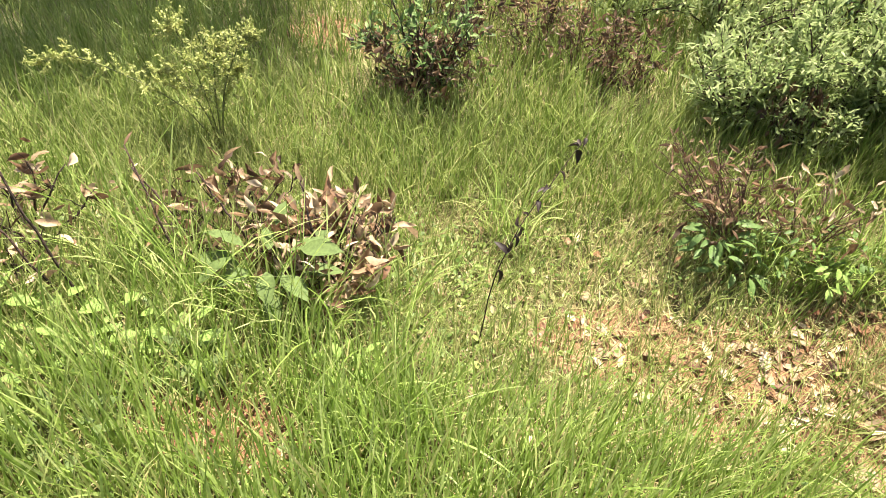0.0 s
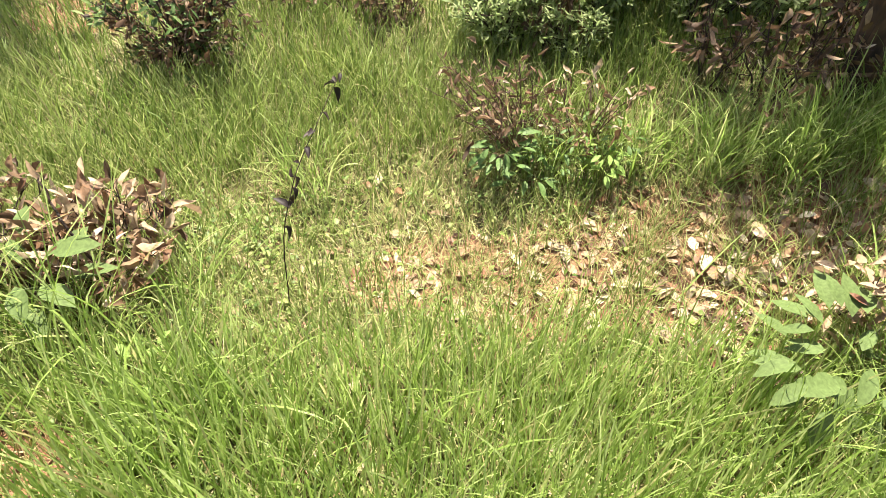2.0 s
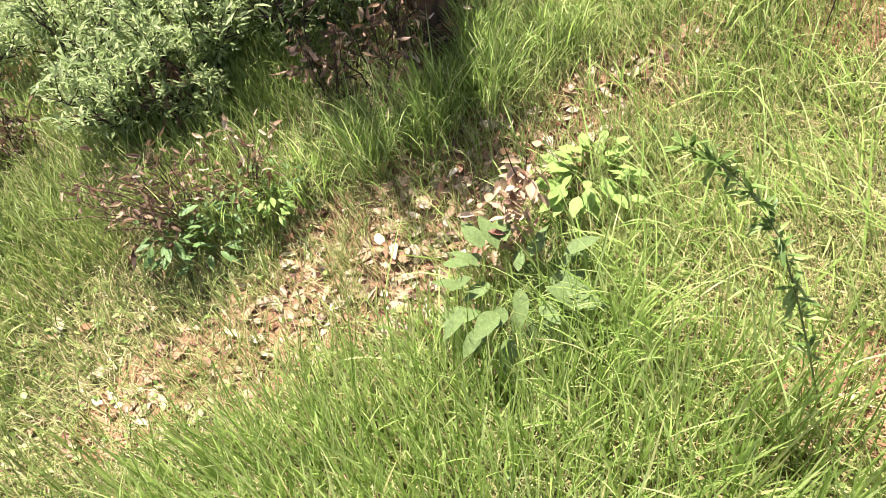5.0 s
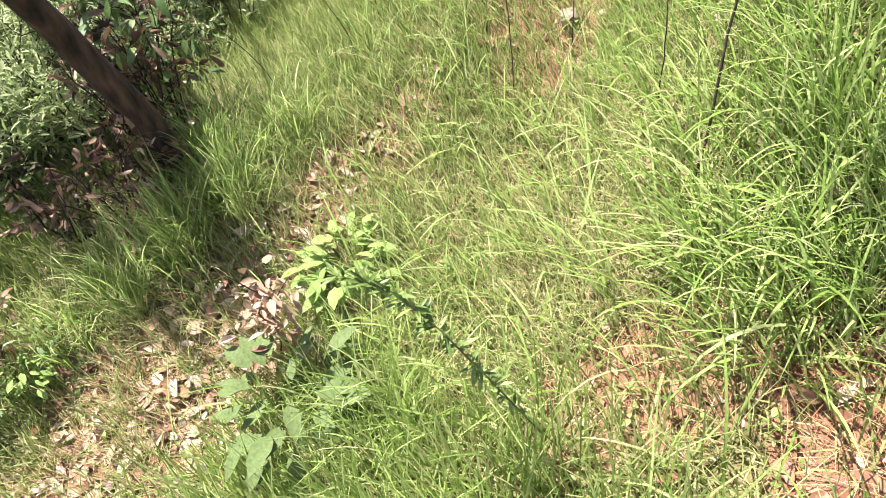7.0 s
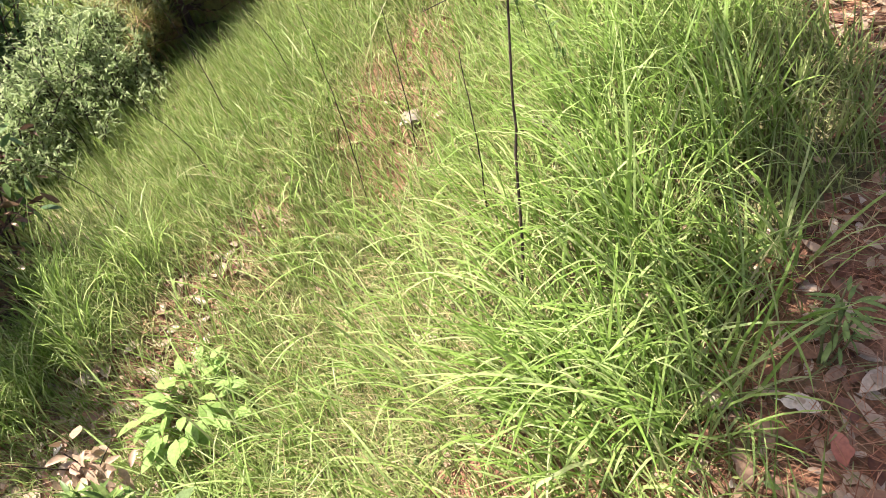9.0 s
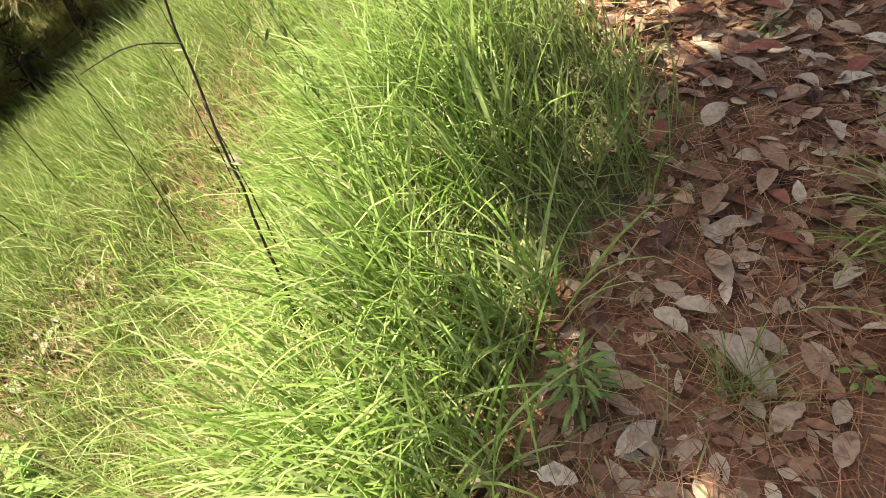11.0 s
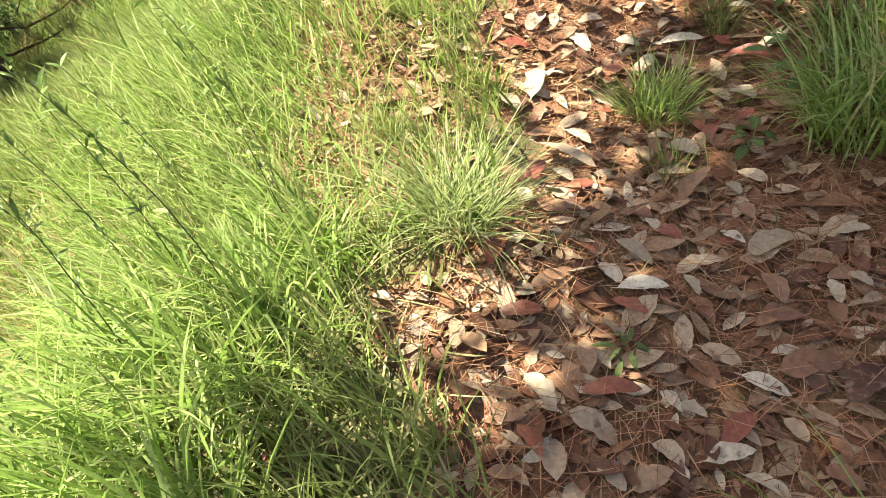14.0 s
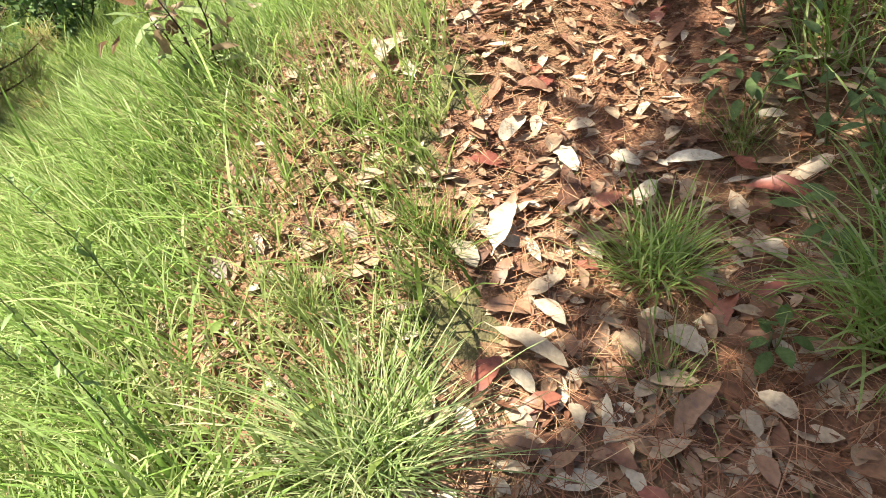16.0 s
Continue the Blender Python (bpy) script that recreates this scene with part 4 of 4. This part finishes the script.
def plume_plant(at, label):
    t = thing("feathery_plant", on_land(*at), label, "plant")
    for k, (dx, dy, h) in enumerate(((-0.12, 0.05, 0.64), (0.02, 0.1, 0.52), (0.16, 0.1, 0.58), (-0.5, -0.08, 0.52), (0.08, 0.12, 0.4), (-0.16, 0.0, 0.44))):
        line = curve_points([(0, 0, -0.02), (dx * 0.3, dy * 0.3, h * 0.55), (dx, dy, h), (dx * 1.4, dy * 1.4, h * 0.97)], 18)
        part("stem", tube(line, np.linspace(0.004, 0.0015, 18), 5), STEM_GREEN, t)
        hubs, ways, geos = [line[8:]], [np.tile(unit(line[-1] - line[8]), (10, 1))], []
        for j in range(6, 17):
            for q in range(2):
                d = unit(rng.normal(0, 0.8, 3) + np.array([0, 0, 0.55]) + 1.2 * np.array([dx, dy, 0.0]))
                tw = stem_line(line[j], line[j] + d * 0.11 * (1.25 - 0.7 * j / 17), -0.01, 7, 0.005)
                geos.append(tube(tw, np.linspace(0.0013, 0.0006, 7), 4))
                hubs.append(tw)
                ways.append(np.tile(d, (7, 1)))
        part("spray", join(*geos), STEM_GREEN, t)
        hubs, ways = np.concatenate(hubs), np.concatenate(ways)
        n = 1100
        i = rng.integers(0, len(hubs), n)
        s = 0.016 * rng.uniform(0.5, 1.4, n)
        part("plume", leaves(hubs[i] + rng.normal(0, 0.005, (n, 3)), ways[i] + rng.normal(0, 0.8, (n, 3)), rng.normal(0, 0.5, (n, 3)) + np.array([0, 0, 1]), s, s * 0.42, 0.2, 0.3), PLUME, t)


plume_plant((-1.16, 2.52), "tall feathery herb with pale yellow-green sprays")


# ---------------------------------------------------------------- trees
def limb_line(stops, n=12):
    return curve_points(stops, n)


def crown(centre, radii, n, leaf, mat, parent, gap=0.5, seed=1):
    """Clumps of leaves with gaps between them."""
    g = np.random.default_rng(seed)
    hubs = unit(g.normal(0, 1, (42, 3))) * g.uniform(0.25, 1.0, (42, 1)) ** gap * np.array(radii) + np.array(centre)
    p = hubs[g.integers(0, 42, n)] + g.normal(0, 0.17, (n, 3))
    w = g.normal(0, 1, (n, 3)) + np.array([0, 0, -0.3])
    s = leaf * g.uniform(0.7, 1.3, n)
    part("crown", leaves(p, w, g.normal(0, 0.5, (n, 3)) + np.array([0, 0, 1]), s, s * 0.38, 0.2, 0.2), mat, parent)
    return hubs


def tree(at, stops, radius, lobes, label, seed=1):
    foot = on_land(*at)
    t = thing("tree", foot, label, "tree")
    line = limb_line([(0, 0, -0.1), *stops], 22)
    r = radius * np.linspace(1.0, 0.5, 22)
    r[:3] *= (1.35, 1.15, 1.05)
    v, f = tube(line, r, 16)
    ang = np.arctan2(v[:, 1], v[:, 0])
    v[:, :2] *= (1 + 0.05 * np.sin(3 * ang + 5 * v[:, 2]) + 0.03 * np.sin(7 * ang + 11 * v[:, 2]))[:, None] ** 0.5
    part("trunk", (v, f), BARK, t)
    for k, (centre, size, n) in enumerate(lobes):
        hubs = crown(centre, size, n, 0.17, DARK_GREEN, t, seed=seed + k)
        for j, h in enumerate(hubs[::5]):
            start = line[-2 - j]
            part("limb", tube(curve_points([start, start * 0.6 + h * 0.4 + np.array([0.3 * math.sin(3 * j), 0.3 * math.cos(5 * j), 0.35]), h], 8), np.linspace(radius * 0.35, 0.012, 8), 6), BARK, t)
    return t


def over(fx, fy, x, y, rx, ry, n, high=4.5):
    """A crown lobe for a tree at (fx, fy), set up-sun to shade the place (x, y)."""
    z = float(land(fx, fy)) + high - float(land(x, y))
    return (x + SUN_TO.x / SUN_TO.z * z - fx, y + SUN_TO.y / SUN_TO.z * z - fy, high), (rx, ry, 0.4), n


tree((2.96, 1.88), [(-0.08, 0.03, 0.35), (-0.20, 0.08, 0.8), (-0.37, 0.14, 1.5), (-0.2, 0.9, 3.0), (1.2, 3.2, 5.0)], 0.082,
     # the small second lobe is added, out of view, to shade grass beside the trunk
     (((2.4, 5.4, 6.6), (1.2, 1.0, 0.8), 1500), over(2.96, 1.88, 2.4, 1.92, 0.3, 0.16, 70)),
     "leaning tree with dark reddish-brown bark", 3)

# Two trees added out of view; their lobes are laid out as the path's shade.
tree((3.4, -4.9), [(0.0, 0.1, 0.8), (-0.05, 0.6, 2.0), (0.0, 1.9, 3.6)], 0.13,
     [over(3.4, -4.9, *lobe) for lobe in ((2.94, -2.0, 0.5, 0.4, 700), (2.4, -1.86, 0.5, 0.5, 850), (3.45, -2.5, 0.5, 0.4, 600), (4.0, -2.58, 0.48, 0.38, 700), (3.1, -2.9, 0.95, 0.5, 1100))],
     "unseen broad-leaved tree added to shade the path", 5)
tree((5.5, -5.6), [(0.0, 0.1, 0.9), (-0.1, 0.5, 2.2), (-0.2, 1.7, 3.6)], 0.12,
     [over(5.5, -5.6, *lobe) for lobe in ((4.72, -2.8, 0.5, 0.36, 520), (5.55, -3.0, 0.6, 0.38, 330), (4.3, -3.5, 0.95, 0.5, 1100), (5.7, -4.0, 1.0, 0.6, 1000))],
     "unseen slender tree added to shade the far path", 31)
# Unseen tree, added so that its crown dims the grass at the far left.
tree((-2.4, 7.4), [(0.0, -0.1, 1.2), (0.05, -0.2, 3.0), (0.15, -0.5, 5.0)], 0.12, (((0.4, -1.3, 6.2), (1.5, 1.1, 0.7), 2300),), "unseen tall tree added to shade the far left grass", 9)

# stone
def stone(at, size, label):
    bm = bmesh.new()
    bmesh.ops.create_icosphere(bm, subdivisions=3, radius=1.0)
    for q in bm.verts:
        k = 1 + 0.5 * noise.noise(q.co * 1.3) + 0.18 * noise.noise(q.co * 4)
        q.co = Vector((q.co.x * size * k, q.co.y * size * 0.75 * k, q.co.z * size * 0.55 * k))
    me = bpy.data.meshes.new("stone")
    bm.to_mesh(me)
    bm.free()
    me.materials.append(STONE)
    ob = new("stone", me)
    ob.location = on_land(*at, size * 0.25)
    tagged(ob, label, "stone")


stone((4.14, 0.10), 0.07, "pale weathered stone in the grass")
stone((3.62, -0.62), 0.04, "small pale stone in the grass")


# ---------------------------------------------------------------- litter
def leaf_mesh(name, mat, length, width, arch, fold, curl):
    """A dry leaf with a stalk, a ragged outline, folded along the midrib, arched and twisted."""
    rows, n = [], 9
    wobble = rng.normal(0, 0.10, (n, 2))
    for i in range(n):
        s = i / (n - 1)
        half = 0.5 * width * math.sin(math.pi * min(1.0, s**0.85)) ** 0.6 + 0.0012
        mid = np.array([(s - 0.5) * length, 0.07 * length * math.sin(3 * s), arch * length * 0.10 * math.sin(math.pi * s)])
        tw = curl * 0.5 * (s - 0.4)
        for k, q in ((-1, 0), (0, 0), (1, 1)):
            w = half * k * (1 + wobble[i, q])
            rows.append(mid + np.array([0, w * math.cos(tw), w * math.sin(tw) + abs(w) * fold + 0.004]))
    for s in (0.0, 1.0):
        rows.append(np.array([-length * (0.5 + 0.14 * s), 0.0015, 0.004]))
        rows.append(np.array([-length * (0.5 + 0.14 * s), -0.0015, 0.004]))
    tri = []
    for i in range(n - 1):
        a = 3 * i
        tri += [(a, a + 4, a + 1), (a, a + 3, a + 4), (a + 1, a + 5, a + 2), (a + 1, a + 4, a + 5)]
    b = 3 * n
    tri += [(b, b + 2, b + 3), (b, b + 3, b + 1)]
    return mesh_of(name, rows, tri, mat)


LEAF_KINDS = [(0.10, 0.044, 0.5, 0.14, 0.6), (0.12, 0.050, 0.6, 0.2, -0.8), (0.085, 0.041, 0.9, 0.25, 0.9), (0.125, 0.054, 0.7, 0.12, 0.6),
              (0.07, 0.036, 0.9, 0.5, 1.2), (0.11, 0.036, 0.5, 0.7, -1.0), (0.09, 0.044, -0.4, 0.15, -0.4), (0.10, 0.034, 1.2, 0.4, 0.3)]
SHAPES = [leaf_mesh("leaf", LITTER, *k) for k in LEAF_KINDS * 2]
PALES = [leaf_mesh("leaf", PALE_LEAF, *k) for k in LEAF_KINDS[:4]]
RUSTS = [leaf_mesh("leaf", RUST_LEAF, *k) for k in LEAF_KINDS[:4]]


def ground_tilt(x, y):
    e = 0.05
    return Vector((float(land(x - e, y) - land(x + e, y)), float(land(x, y - e) - land(x, y + e)), 2 * e)).normalized()


def lay(parent, me, x, y, turn, scale=1.0, lift=0.004, jitter=0.12, broad=1.0):
    ob = new("leaf", me)
    up = (ground_tilt(x, y) + Vector(rng.normal(0, jitter, 3))).normalized()
    q = Vector((0, 0, 1)).rotation_difference(up).to_matrix().to_4x4()
    ob.parent = parent
    ob.matrix_basis = Matrix.Translation(on_land(x, y, lift)) @ q @ Matrix.Rotation(turn, 4, "Z") @ Matrix.Diagonal((scale, scale * broad, scale, 1))
    return ob


PATH_LITTER = tagged(new("leaf_litter"), "large fallen brown and pale leaves on a bare path", "leaf litter")
CLEARING_LITTER = tagged(new("leaf_litter"), "sunlit pale dry leaves on bare ground in the grass", "leaf litter")
# where single large leaves lie: x, y, length, turn, width share
PALE_NEAR = [
    (2.47, -1.37, 0.09, -1.8, 0.56), (2.48, -1.19, 0.11, -1.6, 0.55), (2.52, -1.55, 0.08, -2.3, 0.52), (2.67, -1.77, 0.18, -2.5, 0.42),
    (2.72, -1.82, 0.11, -2.1, 0.43), (2.77, -1.64, 0.09, -2.4, 0.56), (2.8, -1.7, 0.09, -1.9, 0.52), (2.84, -1.65, 0.08, -2.2, 0.56),
    (2.99, -1.76, 0.08, -2.5, 0.56), (3.02, -1.84, 0.07, -1.6, 0.56), (3.29, -2.12, 0.08, -3, 0.56), (3.34, -1.84, 0.11, -0.7, 0.56),
    (3.42, -1.98, 0.07, -2.4, 0.56), (3.56, -2.17, 0.06, -2.2, 0.56), (3.59, -1.86, 0.1, -2.5, 0.56), (3.61, -2.33, 0.1, -2.1, 0.37),
    (3.81, -2.54, 0.06, -3.1, 0.56), (3.83, -2.6, 0.06, -2.5, 0.56),
]
PALE_MID = [
    (3.86, -2.24, 0.06, -2.7, 0.56), (3.86, -2.13, 0.12, -1.6, 0.4), (3.91, -2.06, 0.08, -2.6, 0.56), (3.97, -2.46, 0.14, -1.2, 0.49),
    (3.98, -2.65, 0.07, -1.7, 0.56), (3.98, -2.13, 0.11, -2.3, 0.44), (4.08, -2.2, 0.06, -2.7, 0.56), (4.2, -2.44, 0.07, -3, 0.56),
    (4.22, -2.1, 0.07, -3, 0.56), (4.29, -1.99, 0.08, -2.4, 0.56), (4.38, -2.01, 0.19, -2, 0.3), (4.41, -2.36, 0.12, -2.5, 0.56),
    (4.49, -2.31, 0.08, -1.6, 0.56), (4.49, -2.06, 0.1, -2.3, 0.56), (4.65, -1.85, 0.12, -2.5, 0.56), (4.68, -2.62, 0.11, -2.8, 0.56),
    (4.76, -1.96, 0.19, -0.3, 0.41), (5.04, -2.51, 0.17, -1.6, 0.28),
]
PALE_FAR = [
    (5.06, -2.14, 0.12, -2.5, 0.5), (5.16, -1.99, 0.15, -0.6, 0.43), (5.45, -1.6, 0.19, -0.5, 0.42),
]
PALE_SPOTS = PALE_NEAR + PALE_MID + PALE_FAR
TAN_NEAR = [
    (2.45, -1.83, 0.06, -2.2, 0.56), (2.46, -1.46, 0.07, -2.6, 0.56), (2.48, -1.91, 0.08, -0.6, 0.56), (2.55, -1.83, 0.09, -0.9, 0.56),
    (2.98, -1.66, 0.1, -0.8, 0.56), (3.11, -2.09, 0.06, -2.4, 0.56), (3.2, -1.89, 0.07, -1.5, 0.56), (3.42, -2.41, 0.07, -2.4, 0.56),
    (3.42, -2.06, 0.09, -1.2, 0.56), (3.47, -2.22, 0.1, -1.4, 0.44), (3.52, -2.36, 0.06, -2.6, 0.56), (3.52, -1.96, 0.12, -2, 0.53),
    (3.53, -2.31, 0.06, -2.8, 0.56), (3.58, -2.13, 0.06, -2.5, 0.56), (3.59, -2.52, 0.12, -1, 0.56), (3.64, -2.43, 0.13, -1.5, 0.55),
    (3.68, -2.26, 0.09, -2.2, 0.49), (3.76, -2.41, 0.1, -1.6, 0.56),
]
TAN_MID = [
    (3.84, -2.42, 0.09, -2.9, 0.56), (3.89, -1.92, 0.13, -1.1, 0.3), (3.94, -2.59, 0.08, 3.1, 0.56), (4, -2.38, 0.06, -2.4, 0.56),
    (4.1, -2.44, 0.07, -2.9, 0.56), (4.14, -1.98, 0.09, -1.6, 0.46), (4.23, -2.5, 0.09, -2.5, 0.56), (4.24, -2.35, 0.16, -0.8, 0.32),
    (4.29, -2.61, 0.11, -1.2, 0.36), (4.71, -2.56, 0.08, -2.7, 0.56), (4.91, -2.15, 0.12, -0.7, 0.56), (5.05, -2.32, 0.1, -2, 0.56),
    (5.17, -2.2, 0.1, -1.2, 0.53), (5.33, -2.06, 0.1, -1.9, 0.56), (5.4, -2, 0.11, -2.1, 0.43),
]
TAN_SPOTS = TAN_NEAR + TAN_MID
RUST_NEAR = [
    (2.62, -1.18, 0.07, -1.9, 0.55), (2.98, -1.92, 0.08, -2.1, 0.53), (3.09, -1.94, 0.06, -2.5, 0.56), (3.27, -1.68, 0.1, -0.6, 0.56),
    (3.48, -1.83, 0.08, -2.5, 0.48), (3.52, -2.25, 0.11, -0.9, 0.46), (3.6, -2.01, 0.13, -1.6, 0.31), (3.79, -1.84, 0.1, -1.6, 0.44),
    (3.81, -2.09, 0.09, -2.1, 0.35), (3.97, -1.79, 0.13, -0.4, 0.42), (4.04, -2.23, 0.08, -2.4, 0.56), (4.24, -2.03, 0.1, -1.2, 0.51),
    (4.3, -1.92, 0.11, -0.5, 0.47), (4.56, -2.43, 0.12, -2.9, 0.49), (4.87, -2.7, 0.16, -2, 0.36),
]
RUST_SPOTS = RUST_NEAR
for spots, kinds in ((PALE_SPOTS, PALES), (TAN_SPOTS, SHAPES[:4]), (RUST_SPOTS, RUSTS)):
    for k, (px, py, long, turn, share) in enumerate(spots):
        length, width = LEAF_KINDS[k % 4][:2]
        lay(PATH_LITTER, kinds[k % 4], px, py, turn, long / length, 0.024, 0.1, share * 0.82 * length / width)
x, y = scattered(900, (2.0, -2.8, 6.0, -1.1), lambda x, y: 0.55 * bare(x, y) * np.where(x < 2.95, 0.3, 1.0))
for a, b in list(zip(x, y))[:190]:
    lay(PATH_LITTER, RUSTS[rng.integers(0, 4)] if rng.random() < 0.1 else SHAPES[rng.integers(0, 16)], a, b, rng.uniform(0, 6.28), rng.uniform(0.45, 1.05), rng.uniform(0.008, 0.02), 0.2)
x, y = scattered(1600, (0.6, 0.8, 3.8, 2.1), lambda x, y: 0.8 * np.clip(bare(x, y) - 0.3, 0, 1))
for a, b in list(zip(x, y))[:290]:
    lay(CLEARING_LITTER, (PALES if rng.random() < 0.18 else SHAPES)[rng.integers(0, 4)], a, b, rng.uniform(0, 6.28), rng.uniform(0.45, 0.9), rng.uniform(0.006, 0.03), 0.35)

HEAP_LITTER = tagged(new("leaf_litter"), "heap of pale and brown dry leaves round a dead stem", "leaf litter")
for k in range(190):
    a, r = rng.uniform(0, 6.28), 0.5 * math.sqrt(rng.random())
    lay(HEAP_LITTER, (PALES if k % 5 == 0 else SHAPES)[k % 4], 2.2 + 1.2 * r * math.cos(a), 1.06 + 0.8 * r * math.sin(a), 5 * a, rng.uniform(0.55, 0.95), rng.uniform(0.01, 0.06), 0.4)
for k in range(22):
    lay(PATH_LITTER, (RUSTS if k % 12 == 0 else SHAPES)[k % 4], rng.uniform(1.8, 2.4), rng.uniform(-1.45, -0.85), rng.uniform(0, 6.28), rng.uniform(0.6, 1.1), rng.uniform(0.01, 0.04), 0.3)


def loose_leaves(name, n, box, weight, size, mat, label):
    x, y = scattered(n, box, weight)
    m = len(x)
    p = np.stack([x, y, land(x, y) + rng.uniform(0.001, 0.014, m)], -1)
    a = rng.uniform(0, 2 * math.pi, m)
    w = np.stack([np.cos(a), np.sin(a), rng.normal(0, 0.14, m)], -1)
    s = size * rng.uniform(0.5, 1.3, m)
    geo = leaves(p, w, rng.normal(0, 0.2, (m, 3)) + np.array([0, 0, 1]), s, s * rng.uniform(0.32, 0.52, m), rng.uniform(0, 0.6, m), rng.uniform(-0.3, 0.4, m))
    tagged(part(name, geo, mat), label, "leaf litter", kind="stuff")


loose_leaves("small_litter", 26000, (1.0, -4.2, 8.0, -0.8), lambda x, y: 0.8 * bare(x, y) * (0.55 + 0.45 * (np.sin(7 * x + 3 * y) * np.sin(6 * y - 2 * x) > -0.25)), 0.064, LITTER_REST, "small fallen brown leaves on the path")
loose_leaves("broad_litter", 3600, (1.8, -3.4, 7.0, -1.0), lambda x, y: 0.9 * bare(x, y) * np.where(x < 2.95, 0.35, 1.0), 0.098, LITTER_REST, "larger fallen brown leaves heaped on the path")
loose_leaves("meadow_litter", 7000, (0.0, 0.5, 4.6, 2.4), lambda x, y: 0.08 + 0.8 * bare(x, y), 0.085, LITTER_REST, "small dry leaves between the grass")
loose_leaves("slope_litter", 2600, (1.8, -1.75, 6.0, 1.0), lambda x, y: 0.1 + 0.9 * bare(x, y), 0.07, LITTER_REST, "scattered dry leaves in matted grass")
x, y = scattered(44000, (1.0, -3.6, 7.0, -0.8), lambda x, y: 0.9 * bare(x, y))
m = len(x)
geo = blades(np.stack([x, y, land(x, y) + rng.uniform(0.001, 0.03, m)], -1), rng.uniform(0.07, 0.19, m), 0.0025, rng.uniform(0, 6.28, m),
             rng.normal(1.5, 0.07, m), rng.normal(0.0, 0.16, m), 3, rng.normal(0, 0.3, m))
tagged(part("pine_needles", geo, NEEDLE), "reddish-brown fallen pine needles on the path", "pine needles", kind="stuff")


def ground_cover(name, n, box, weight, label):
    """Tiny green leaves of creeping herbs under the grass."""
    x, y = scattered(n, box, weight)
    m = len(x)
    p = np.stack([x, y, land(x, y) + rng.uniform(0.01, 0.09, m)], -1)
    a = rng.uniform(0, 2 * math.pi, m)
    s = rng.uniform(0.012, 0.04, m)
    geo = leaves(p, np.stack([np.cos(a), np.sin(a), rng.normal(0.1, 0.4, m)], -1), rng.normal(0, 0.35, (m, 3)) + np.array([0, 0, 1]), s, s * rng.uniform(0.35, 0.7, m), 0.2, 0.2)
    tagged(part(name, geo, COVER), label, "ground cover", kind="stuff")


ground_cover("ground_cover", 16000, (-1.8, 0.2, 2.6, 2.3), lambda x, y: np.clip(1 - 1.5 * bare(x, y), 0, 1) * (0.35 + 0.65 * (x < 0.2)), "tiny green leaves of creeping herbs in the grass")
ground_cover("slope_cover", 7000, (1.4, -1.4, 5.4, 1.6), lambda x, y: 0.6 * np.clip(1 - 1.5 * bare(x, y), 0, 1), "tiny green leaves of creeping herbs in the grass")
